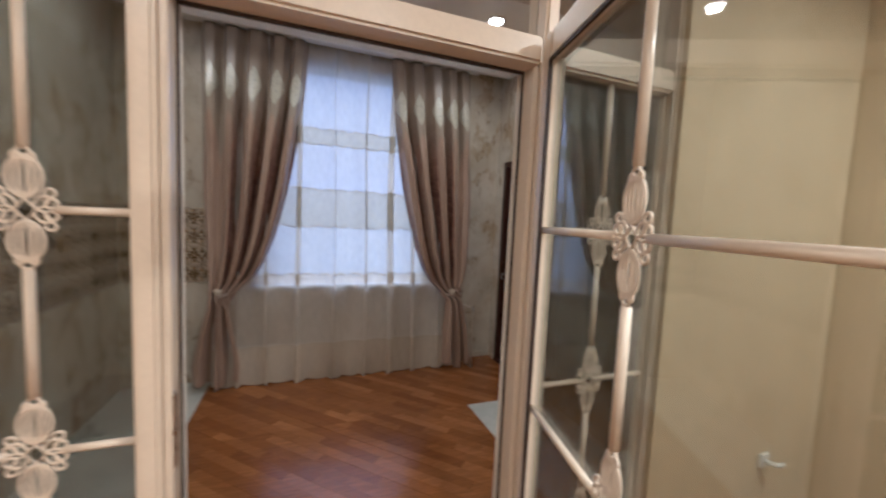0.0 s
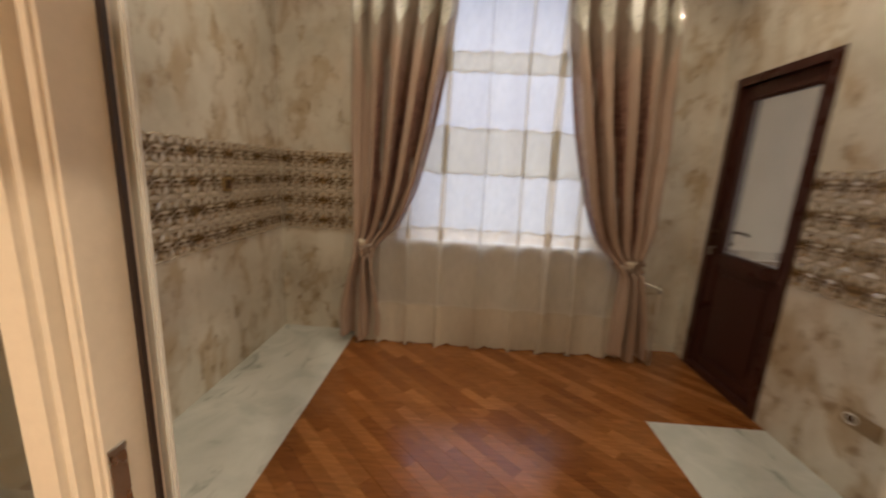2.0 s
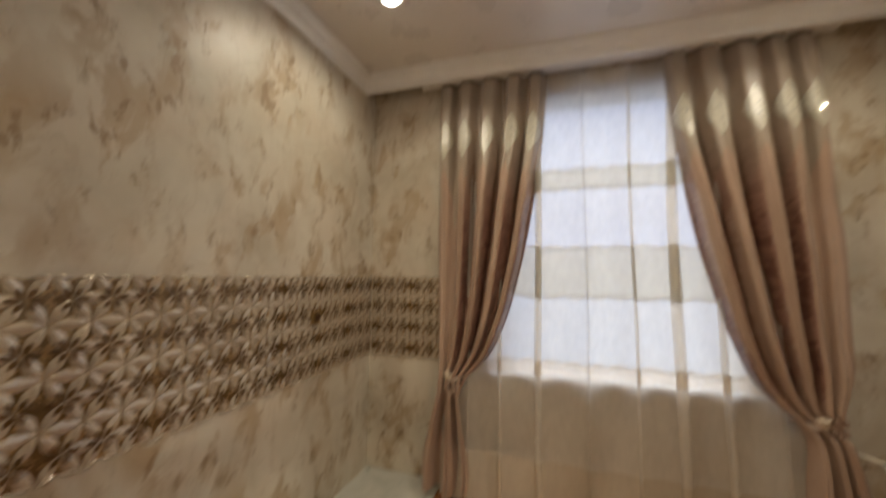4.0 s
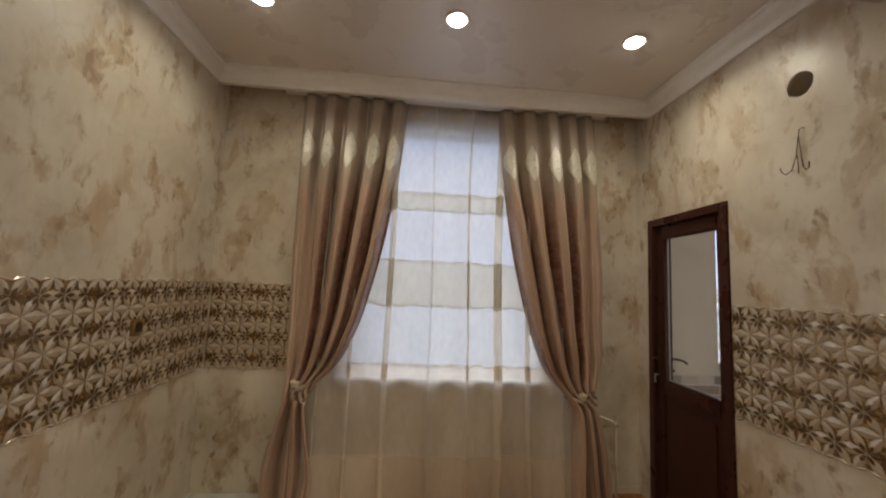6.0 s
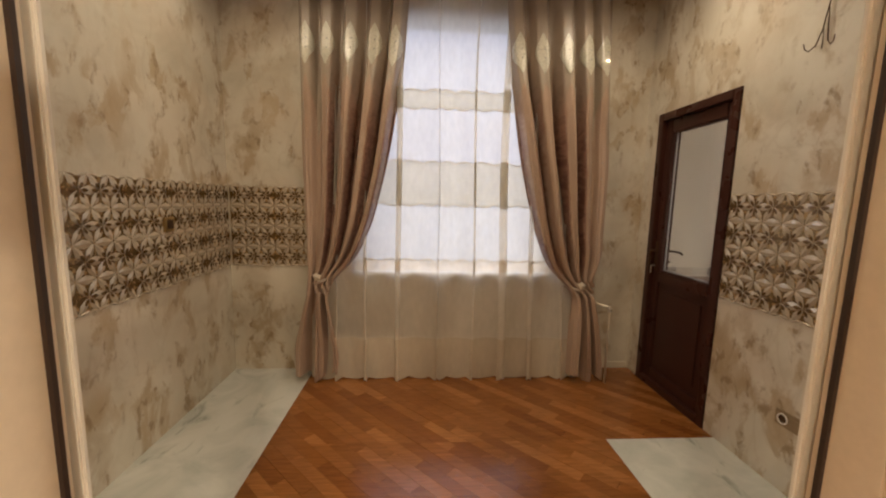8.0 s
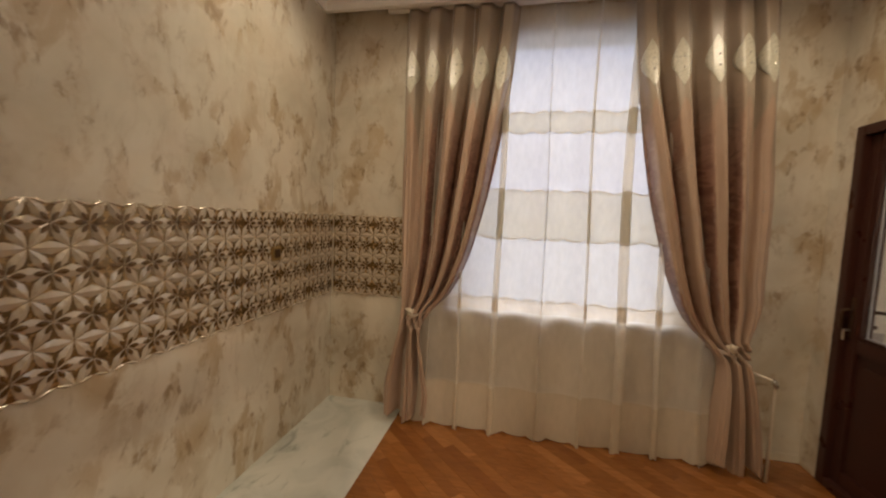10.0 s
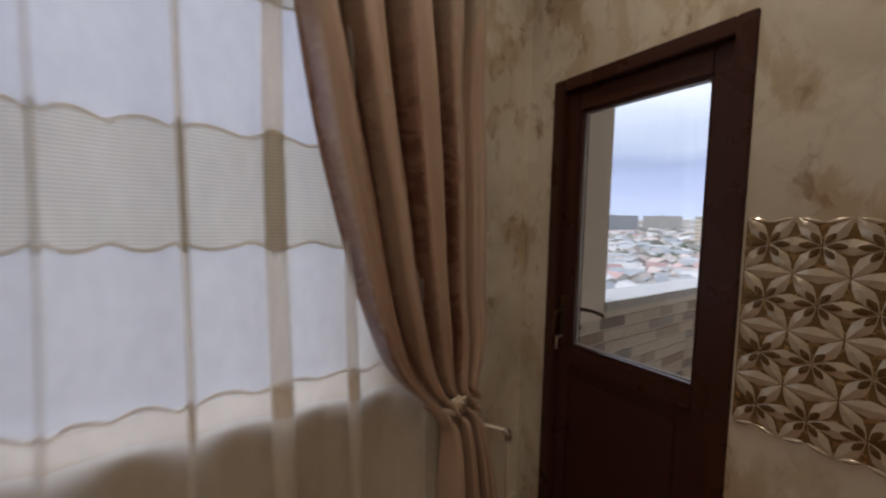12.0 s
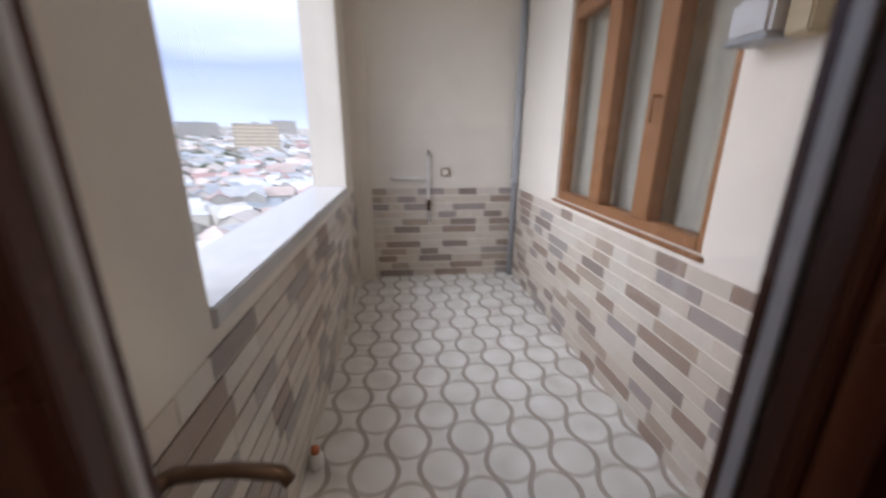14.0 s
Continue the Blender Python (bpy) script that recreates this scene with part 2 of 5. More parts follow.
def sheer_material(name, colour, clear, weave_z=0.0):
    """Thin white voile: part clear, part scattering light through."""
    m = bpy.data.materials.new(name)
    m.use_nodes = True
    t = m.node_tree
    t.nodes.clear()
    out = t.nodes.new("ShaderNodeOutputMaterial")
    d, tr, cl = (t.nodes.new("ShaderNodeBsdf" + k) for k in ("Diffuse", "Translucent", "Transparent"))
    noise_c = ramp(m, noise_tex(m, position(m, (1, 1, 0.4)), 30, 4), [(0.3, tuple(c * 0.9 for c in colour)), (0.7, colour)])
    if weave_z:
        sep = t.nodes.new("ShaderNodeSeparateXYZ")
        link(m, position(m), sep.inputs["Vector"])
        lines = math_node(m, "SINE", math_node(m, "MULTIPLY", sep.outputs["Z"], weave_z))
        noise_c = mix(m, 0.28, noise_c, ramp(m, lines, [(0.2, (0.55, 0.54, 0.5)), (0.7, (1, 1, 1))]), "MULTIPLY")
    for n in (d, tr):
        link(m, noise_c, n.inputs["Color"])
    a, b = t.nodes.new("ShaderNodeMixShader"), t.nodes.new("ShaderNodeMixShader")
    a.inputs[0].default_value = 0.5
    b.inputs[0].default_value = clear
    link(m, d.outputs[0], a.inputs[1])
    link(m, tr.outputs[0], a.inputs[2])
    link(m, a.outputs[0], b.inputs[1])
    link(m, cl.outputs[0], b.inputs[2])
    link(m, b.outputs[0], out.inputs["Surface"])
    return m


def glass_material(name, tint=(1, 1, 1), reflect=0.5, least=0.055):
    """A thin pane: clear, with Fresnel gloss."""
    m = bpy.data.materials.new(name)
    m.use_nodes = True
    t = m.node_tree
    t.nodes.clear()
    out = t.nodes.new("ShaderNodeOutputMaterial")
    cl, gl, mx = t.nodes.new("ShaderNodeBsdfTransparent"), t.nodes.new("ShaderNodeBsdfGlossy"), t.nodes.new("ShaderNodeMixShader")
    lw = t.nodes.new("ShaderNodeLayerWeight")
    cl.inputs["Color"].default_value = (*tint, 1)
    gl.inputs["Roughness"].default_value = 0.02
    rise = math_node(m, "POWER", lw.outputs["Facing"], 3.0)
    link(m, math_node(m, "ADD", math_node(m, "MULTIPLY", rise, reflect), least), mx.inputs[0])
    link(m, cl.outputs[0], mx.inputs[1])
    link(m, gl.outputs[0], mx.inputs[2])
    link(m, mx.outputs[0], out.inputs["Surface"])
    return m


def balcony_floor_material():
    """Glazed floor tile printed with staggered rings between wavy bands on off-white."""
    m = material("ring_pattern_floor_tile", (0.7, 0.68, 0.63), 0.2)
    sep = m.node_tree.nodes.new("ShaderNodeSeparateXYZ")
    link(m, position(m), sep.inputs["Vector"])

    def ring_distance(dx, dy):
        x = math_node(m, "SUBTRACT", math_node(m, "FRACT", math_node(m, "DIVIDE", math_node(m, "SUBTRACT", sep.outputs["X"], dx), 0.325)), 0.5)
        y = math_node(m, "SUBTRACT", math_node(m, "FRACT", math_node(m, "DIVIDE", math_node(m, "SUBTRACT", sep.outputs["Y"], dy), 0.295)), 0.5)
        x, y = math_node(m, "MULTIPLY", x, 0.325), math_node(m, "MULTIPLY", y, 0.295)
        return math_node(m, "SQRT", math_node(m, "ADD", math_node(m, "MULTIPLY", x, x), math_node(m, "MULTIPLY", y, y)))

    d = math_node(m, "MINIMUM", ring_distance(1.095 - 0.1625, -0.325 - 0.1475), ring_distance(1.2575 - 0.1625, -0.4725 - 0.1475))
    ring = ramp(m, math_node(m, "MULTIPLY", d, 5.0), [(0.445, (0, 0, 0)), (0.465, (1, 1, 1)), (0.545, (1, 1, 1)), (0.565, (0, 0, 0))])
    swing = math_node(m, "COSINE", math_node(m, "MULTIPLY", math_node(m, "SUBTRACT", sep.outputs["X"], 1.095), math.tau / 0.325))

    def wave_band(mid, reach):
        y = math_node(m, "SUBTRACT", math_node(m, "SUBTRACT", sep.outputs["Y"], mid), math_node(m, "MULTIPLY", swing, reach))
        y = math_node(m, "SUBTRACT", math_node(m, "FRACT", math_node(m, "ADD", math_node(m, "DIVIDE", y, 0.295), 0.5)), 0.5)
        return math_node(m, "LESS_THAN", math_node(m, "ABSOLUTE", y), 0.042)

    waves = math_node(m, "MAXIMUM", wave_band(-0.325 + 0.07375, 0.028), wave_band(-0.325 - 0.07375, -0.028))
    ring = math_node(m, "MAXIMUM", math_node(m, "MULTIPLY", ring, 0.68), waves)
    beads = math_node(m, "GREATER_THAN", noise_tex(m, position(m), 160.0, 1), 0.47)
    cloud = ramp(m, noise_tex(m, position(m), 7.0, 5), [(0.3, (0.67, 0.65, 0.60)), (0.7, (0.87, 0.86, 0.83))])
    ink = mix(m, math_node(m, "MULTIPLY", beads, 0.5), (0.27, 0.225, 0.18), (0.40, 0.34, 0.28))
    link(m, mix(m, math_node(m, "MULTIPLY", ring, 0.72), cloud, ink), principled(m).inputs["Base Color"])
    return m


M_WALL = wall_tile_material()
M_MARBLE = marble_floor_material()
M_PARQUET = parquet_material()
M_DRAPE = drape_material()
M_SHEER = sheer_material("white_voile", (0.86, 0.82, 0.755), 0.31)
M_LACE = sheer_material("lace_band", (0.79, 0.76, 0.68), 0.24, 620.0)
M_EDGING = sheer_material("lace_edging_thread", (0.70, 0.65, 0.57), 0.14)
M_HEM = sheer_material("voile_hem", (0.87, 0.78, 0.65), 0.40)
M_OVAL = flecked("silver_green_embroidery", (0.50, 0.48, 0.40), 0.3, 0.16, 70)
M_CRYSTAL = material("clear_crystal", (0.95, 0.95, 0.9), 0.05, 0.6, 1.0)
M_ROSE = flecked("ivory_satin_rosette", (0.62, 0.54, 0.44), 0.4, 0.1, 40)
M_CREAM = flecked("cream_lacquered_wood", (0.72, 0.625, 0.515), 0.36, 0.05, 6)
M_WHITE = flecked("white_paint", (0.78, 0.76, 0.72), 0.5, 0.05, 8)
M_GASKET = material("dark_rubber_gasket", (0.035, 0.02, 0.015), 0.6)
M_CORNICE = flecked("white_plaster_cornice", (0.86, 0.85, 0.83), 0.55, 0.04, 10)
M_CEILING = flecked("satin_grey_beige_ceiling", (0.80, 0.76, 0.72), 0.30, 0.03, 3, 0.0, 0.01)
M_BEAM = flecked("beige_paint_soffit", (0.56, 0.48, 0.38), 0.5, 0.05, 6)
M_PLASTER = flecked("beige_hall_plaster", (0.68, 0.56, 0.39), 0.55, 0.07, 4)
M_DOOR = flecked("dark_brown_door_laminate", (0.050, 0.0175, 0.0125), 0.30, 0.05, 5, 0.0, 0.0)
M_DOOR_PANEL = flecked("dark_brown_door_panel", (0.046, 0.0165, 0.012), 0.34, 0.05, 5, 0.0, 0.0)
M_STEEL = flecked("brushed_steel", (0.55, 0.53, 0.5), 0.3, 0.1, 40, 1.0)
M_BRONZE = flecked("aged_bronze", (0.11, 0.065, 0.04), 0.42, 0.2, 50, 0.7)
M_PETAL = flecked("pearl_cream_glaze", (0.57, 0.495, 0.395), 0.18, 0.06, 30, 0.32)
M_GOLD = flecked("antique_gold_ground", (0.27, 0.175, 0.078), 0.26, 0.3, 40, 0.6)
M_HOLLOW = flecked("brown_leaf_inlay", (0.15, 0.088, 0.036), 0.24, 0.3, 60, 0.40)
M_SOCKET = flecked("tan_socket_plastic", (0.27, 0.195, 0.115), 0.4, 0.08, 40)
M_SOCKET_BRASS = flecked("brass_brown_cover", (0.30, 0.20, 0.08), 0.35, 0.15, 40, 0.4)
M_PIPE_CREAM = flecked("cream_pipe", (0.62, 0.56, 0.47), 0.35, 0.05, 20)
M_PIPE = flecked("white_pipe", (0.78, 0.76, 0.72), 0.3, 0.05, 20)
M_DARK = material("dark_duct_inside", (0.03, 0.025, 0.02), 0.8)
M_GLASS = glass_material("clear_glass", (0.97, 0.955, 0.91), 0.50)
M_GLASS_TINT = glass_material("grey_tinted_window_glass", (0.385, 0.435, 0.565), 0.2, 0.004)
M_GLASS_DOOR = glass_material("door_glass", (0.98, 0.98, 0.98), 0.3)
M_GLASS_SIDE = glass_material("greyed_side_glass", (0.68, 0.70, 0.68), 0.7)
M_BAL_WALL = flecked("cream_balcony_render", (0.76, 0.70, 0.61), 0.7, 0.05, 5)
M_BAL_FLOOR = balcony_floor_material()
M_LEDGE = flecked("white_ledge_tile", (0.54, 0.53, 0.52), 0.35, 0.14, 14)
M_SILL = flecked("pale_stone_sill", (0.55, 0.545, 0.53), 0.5, 0.08, 20)
M_GREY = flecked("grey_plastic_pipe", (0.36, 0.37, 0.39), 0.45, 0.08, 20)
M_SEAL = flecked("pale_grey_spacer", (0.50, 0.50, 0.52), 0.35, 0.08, 30)
M_OAK = flecked("golden_oak_window_foil", (0.27, 0.125, 0.055), 0.38, 0.22, 22)
M_OCHRE = flecked("ochre_plastic", (0.42, 0.33, 0.20), 0.5, 0.1, 20)
M_TERRACOTTA = flecked("orange_red_plastic", (0.55, 0.16, 0.06), 0.45, 0.1, 30)
M_PALE_CLOTH = sheer_material("pale_net_curtain", (0.86, 0.86, 0.85), 0.02)

for m in (M_DOOR, M_DOOR_PANEL):
    principled(m).inputs["Specular IOR Level"].default_value = 0.32
m_lamp = material("lamp_glass", (1, 1, 1), 0.4)
principled(m_lamp).inputs["Emission Color"].default_value = (1.0, 0.93, 0.82, 1)
principled(m_lamp).inputs["Emission Strength"].default_value = 26.0


# ---- building helpers ----
def add_box(bm, lo, hi, bevel=0.0, index=0):
    """A box between two corners, with rounded edges where bevel is given."""
    r = bmesh.ops.create_cube(bm, size=1.0)
    verts = r["verts"]
    for v in verts:
        v.co = Vector([lo[i] + (v.co[i] + 0.5) * (hi[i] - lo[i]) for i in range(3)])
    faces = {f for v in verts for f in v.link_faces}
    for f in faces:
        f.material_index = index
    if bevel > 0:
        edges = list({e for v in verts for e in v.link_edges})
        bmesh.ops.bevel(bm, geom=edges, offset=bevel, segments=2, affect="EDGES")
    return bm


def box(lo, hi, bevel=0.0):
    return add_box(bmesh.new(), lo, hi, bevel)


def boxes(items, bevel=0.0):
    bm = bmesh.new()
    for lo, hi in items:
        add_box(bm, lo, hi, bevel)
    return bm


def add_tube(bm, points, radius, sides=8, closed=False):
    """A round bar through points; radius is a number or one for each point."""
    pts = [Vector(p) for p in points]
    n = len(pts)
    rings = []
    for i, p in enumerate(pts):
        a = pts[i - 1] if (i or closed) else p
        b = pts[(i + 1) % n] if (i < n - 1 or closed) else p
        d = (b - a).normalized()
        side = d.cross(Vector((0.13, 0.31, 0.94)))
        if side.length < 0.05:
            side = d.cross(Vector((0.9, 0.2, 0.1)))
        side.normalize()
        up = d.cross(side)
        r = radius[i] if isinstance(radius, (list, tuple)) else radius
        rings.append([bm.verts.new(p + r * (math.cos(k * math.tau / sides) * side + math.sin(k * math.tau / sides) * up)) for k in range(sides)])
    for i in range(n if closed else n - 1):
        a, b = rings[i], rings[(i + 1) % n]
        for k in range(sides):
            f = bm.faces.new((a[k], a[(k + 1) % sides], b[(k + 1) % sides], b[k]))
            f.smooth = True
    if not closed:
        bm.faces.new(list(reversed(rings[0])))
        bm.faces.new(rings[-1])
    return bm


def tube(points, radius, sides=8, closed=False):
    return add_tube(bmesh.new(), points, radius, sides, closed)


def lathe(profile, sides=24):
    """A turned shape about z from (radius, height) pairs."""
    bm = bmesh.new()
    rings = [[bm.verts.new((r * math.cos(k * math.tau / sides), r * math.sin(k * math.tau / sides), z)) for k in range(sides)] for r, z in profile]
    for a, b in zip(rings, rings[1:]):
        for k in range(sides):
            f = bm.faces.new((a[k], a[(k + 1) % sides], b[(k + 1) % sides], b[k]))
            f.smooth = True
    bm.faces.new(list(reversed(rings[0])))
    bm.faces.new(rings[-1])
    return bm


def mesh_of(name, bm, *materials):
    bmesh.ops.recalc_face_normals(bm, faces=bm.faces[:])
    me = bpy.data.meshes.new(name)
    bm.to_mesh(me)
    bm.free()
    for m in materials:
        me.materials.append(m)
    return me


def part(name, bm, mat, parent=None, label=""):
    mats = mat if isinstance(mat, (list, tuple)) else (mat,)
    ob = new(name, mesh_of(name, bm, *mats))
    if parent is not None:
        ob.parent = parent
    return tagged(ob, label)


def structure(name, bm, mat, label, category):
    return tagged(part(name, bm, mat), label, category, kind="structure")


def thing(name, label, category, group="", at=(0, 0, 0)):
    e = new(name)
    e.location = at
    e.empty_display_size = 0.1
    return tagged(e, label, category, group)


def grid_mesh(name, pts, uvs, mat, thick=0.0, smooth=True):
    """A sheet from an array of points rows x columns x 3."""
    rows, cols = pts.shape[:2]
    idx = np.arange(rows * cols).reshape(rows, cols)
    faces = np.stack([idx[:-1, :-1], idx[:-1, 1:], idx[1:, 1:], idx[1:, :-1]], -1).reshape(-1, 4)
    me = bpy.data.meshes.new(name)
    me.from_pydata(pts.reshape(-1, 3).tolist(), [], faces.tolist())
    if uvs is not None:
        layer = me.uv_layers.new(name="UVMap")
        layer.data.foreach_set("uv", uvs.reshape(-1, 2)[faces.ravel()].ravel().astype(np.float32))
    me.polygons.foreach_set("use_smooth", [smooth] * len(faces))
    me.materials.append(mat)
    ob = new(name, me)
    if thick:
        s = ob.modifiers.new("cloth", "SOLIDIFY")
        s.thickness = thick
    return ob


# ---- kitchen shell ----
XW, H_CEIL, H_DROP, Y_DOOR = -3.30, 3.05, 2.73, -2.56
structure("wall_west", box((XW - 0.15, Y_DOOR - 0.06, 0), (XW, 0.30, 3.2)), M_WALL, "cream marble-tiled kitchen wall with brown and gold veins", "wall")
WX0, WX1, WZ0, WZ1 = -2.29, -0.83, 0.82, 2.80
structure("wall_north", boxes([
    ((XW, 0, 0), (WX0, 0.30, 3.2)), ((WX1, 0, 0), (0.15, 0.30, 3.2)),
    ((WX0, 0, 0), (WX1, 0.30, WZ0)), ((WX0, 0, WZ1), (WX1, 0.30, 3.2))]), M_WALL, "cream marble-tiled wall around the kitchen window", "wall")

# east wall with the balcony doorway and a round duct opening
DY0, DY1, DZ = -0.890, -0.154, 2.090
VY, VZ, VR = -1.32, 2.567, 0.062
bm = bmesh.new()
for lo, hi in [((0, DY1, 0), (0.15, 0, 3.2)), ((0, DY0, DZ), (0.15, DY1, 3.2)),
               ((0, VY + 0.1, 0), (0.15, DY0, 3.2)), ((0, Y_DOOR - 0.06, 0), (0.15, VY - 0.1, 3.2)),
               ((0, VY - 0.1, 0), (0.15, VY + 0.1, VZ - 0.1)), ((0, VY - 0.1, VZ + 0.1), (0.15, VY + 0.1, 3.2))]:
    add_box(bm, lo, hi)
inner, outer, deep = [], [], []
for k in range(32):
    a = k * math.tau / 32
    c, s = math.cos(a), math.sin(a)
    q = 0.1 / max(abs(c), abs(s))
    inner.append(bm.verts.new((0, VY + VR * c, VZ + VR * s)))
    outer.append(bm.verts.new((0, VY + q * c, VZ + q * s)))
    deep.append(bm.verts.new((0.148, VY + VR * c, VZ + VR * s)))
for k in range(32):
    j = (k + 1) % 32
    bm.faces.new((outer[k], outer[j], inner[j], inner[k]))
    bm.faces.new((inner[k], inner[j], deep[j], deep[k]))
structure("wall_east", bm, M_WALL, "cream marble-tiled wall with a balcony doorway", "wall")

# south wall holds the cream glazed door set
FX0, FX1, FZ = -2.655, -0.79, 2.52
structure("wall_south", boxes([
    ((XW, Y_DOOR - 0.06, 0), (FX0, Y_DOOR, 3.2)), ((FX1, Y_DOOR - 0.06, 0), (0, Y_DOOR, 3.2)),
    ((FX0, Y_DOOR - 0.06, FZ), (FX1, Y_DOOR, 3.2))]), M_WALL, "cream tiled wall around the glazed kitchen entrance", "wall")
structure("wall_hall_north", boxes([
    ((-3.6, Y_DOOR - 0.14, 0), (FX0, Y_DOOR - 0.062, 2.9)), ((FX1, Y_DOOR - 0.14, 0), (1.3, Y_DOOR - 0.062, 2.9)),
    ((FX0, Y_DOOR - 0.14, FZ), (FX1, Y_DOOR - 0.062, 2.9))]), M_PLASTER, "beige plastered hall wall beside the glazed entrance", "wall")
structure("ceiling", box((XW, -1.64, H_CEIL), (0, 0, H_CEIL + 0.1)), M_CEILING, "satin grey-beige stretch ceiling", "ceiling")
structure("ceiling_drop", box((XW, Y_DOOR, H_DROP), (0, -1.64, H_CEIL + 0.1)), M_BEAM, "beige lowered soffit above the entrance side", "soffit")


def cornice_run(bm, a, b, out, z=H_CEIL, drop=0.125, reach=0.07):
    """A moulded strip from a to b; out points into the room."""
    a, b, out = Vector((*a, z)), Vector((*b, z)), Vector((*out, 0))
    prof = [(0, 0), (reach, 0), (reach, -0.016), (reach * 0.8, -0.022), (reach * 0.72, -0.05), (reach * 0.35, -0.072), (reach * 0.22, -0.088), (reach * 0.22, -drop), (0, -drop)]
    ends = [[bm.verts.new(p + out * o + Vector((0, 0, h - 0.002))) for o, h in prof] for p in (a, b)]
    for k in range(len(prof)):
        j = (k + 1) % len(prof)
        bm.faces.new((ends[0][k], ends[0][j], ends[1][j], ends[1][k]))
    bm.faces.new(ends[0])
    bm.faces.new(ends[1])


bm = bmesh.new()
cornice_run(bm, (XW, -0.17), (0, -0.17), (0, -1))
add_box(bm, (XW, -0.170, H_CEIL - 0.128), (0, -0.150, H_CEIL - 0.002))
structure("cornice_north", bm, M_CORNICE, "white moulded cornice board hiding the curtain rail", "cornice")
bm = bmesh.new()
cornice_run(bm, (XW, -1.64), (XW, -0.17), (1, 0))
structure("cornice_west", bm, M_CORNICE, "white moulded ceiling cornice", "cornice")
bm = bmesh.new()
cornice_run(bm, (0, -1.64), (0, -0.17), (-1, 0))
structure("cornice_east", bm, M_CORNICE, "white moulded ceiling cornice", "cornice")

# floors
structure("floor", box((XW, Y_DOOR - 0.14, -0.12), (0.15, 0, -0.012)), M_GASKET, "dark subfloor under the parquet strips", "floor")
structure("floor_marble_west", box((XW, Y_DOOR, -0.012), (-2.668, 0, 0.0)), M_MARBLE, "white marble floor strip along the tiled wall", "floor")
structure("floor_marble_east", box((-0.679, Y_DOOR, -0.012), (0, -0.977, 0.0)), M_MARBLE, "white marble floor patch with grey veins", "floor")
structure("baseboard", box((-0.9, -0.012, 0), (0, 0, 0.055), 0.003), M_WALL, "low pale skirting under the window wall", "baseboard")

# hall shell behind the camera
structure("hall_floor", box((-3.6, -5.6, -0.12), (1.3, Y_DOOR - 0.14, 0.0)), M_PARQUET, "reddish parquet hall floor", "floor")
structure("hall_ceiling", box((-3.6, -5.6, H_DROP), (1.3, Y_DOOR - 0.14, H_DROP + 0.1)), M_CEILING, "plain hall ceiling", "ceiling")
structure("wall_hall_west", box((-3.75, -5.6, 0), (-3.6, Y_DOOR - 0.14, 2.9)), M_PLASTER, "beige plastered hall wall", "wall")
structure("wall_hall_east", box((1.3, -5.6, 0), (1.45, Y_DOOR, 2.9)), M_PLASTER, "beige plastered hall wall", "wall")
structure("wall_hall_south", box((-3.75, -5.75, 0), (1.45, -5.6, 2.9)), M_PLASTER, "beige plastered hall wall", "wall")


# ---- ceiling downlights ----
def downlight(x, y, z):
    t = thing("ceiling_downlight", "round recessed ceiling downlight, switched on, in a white ring", "ceiling light", "ceiling downlights", (x, y, z))
    ring = lathe([(0.056, -0.001), (0.072, -0.001), (0.074, -0.006), (0.066, -0.012), (0.056, -0.010)], 28)
    part("trim_ring", ring, M_WHITE, t)
    part("lens", lathe([(0.055, -0.002), (0.055, -0.010), (0.045, -0.020), (0.025, -0.026), (0.001, -0.027)], 24), m_lamp, t, "glowing frosted lens")
    return t


for lx, ly in LAMPS:
    downlight(lx, ly, H_CEIL)
for lx, ly, watts in HALL_LAMPS:
    downlight(lx, ly, H_DROP)


# ---- kitchen window behind the curtains ----
window = tagged(new("window_1"), "white-framed kitchen window behind the voile", "window", kind="structure")
part("window_frame", boxes([((WX0, 0.05, WZ0), (WX0 + 0.028, 0.11, WZ1)), ((WX1 - 0.028, 0.05, WZ0), (WX1, 0.11, WZ1)),
                            ((WX0 + 0.028, 0.05, WZ0), (WX1 - 0.028, 0.11, WZ0 + 0.028)), ((WX0 + 0.028, 0.05, WZ1 - 0.028), (WX1 - 0.028, 0.11, WZ1))], 0.006), M_WHITE, window)
pane = part("pane", box((WX0 + 0.028, 0.075, WZ0 + 0.028), (WX1 - 0.028, 0.083, WZ1 - 0.028)), M_GLASS_TINT, window)
pane.visible_shadow = False


part("window_sill", box((WX0 - 0.03, -0.112, WZ0 + 0.002), (WX1 + 0.03, -0.001, WZ0 + 0.028), 0.006), M_SILL, window)
part("window_sill", box((WX0 + 0.001, 0.001, WZ0 + 0.001), (WX1 - 0.001, 0.049, WZ0 + 0.026)), M_SILL, window)


# ---- curtains ----
def curve(z, knots):
    """Smooth run through (height, value) knots."""
    zs = np.array([k[0] for k in knots][::-1], float)
    vs = np.array([k[1] for k in knots][::-1], float)
    fine = np.linspace(zs[0], zs[-1], 400)
    v = np.interp(fine, zs, vs)
    pad = 14
    v = np.convolve(np.pad(v, pad, mode="edge"), np.ones(2 * pad + 1) / (2 * pad + 1), "valid")
    return np.interp(z, fine, v)


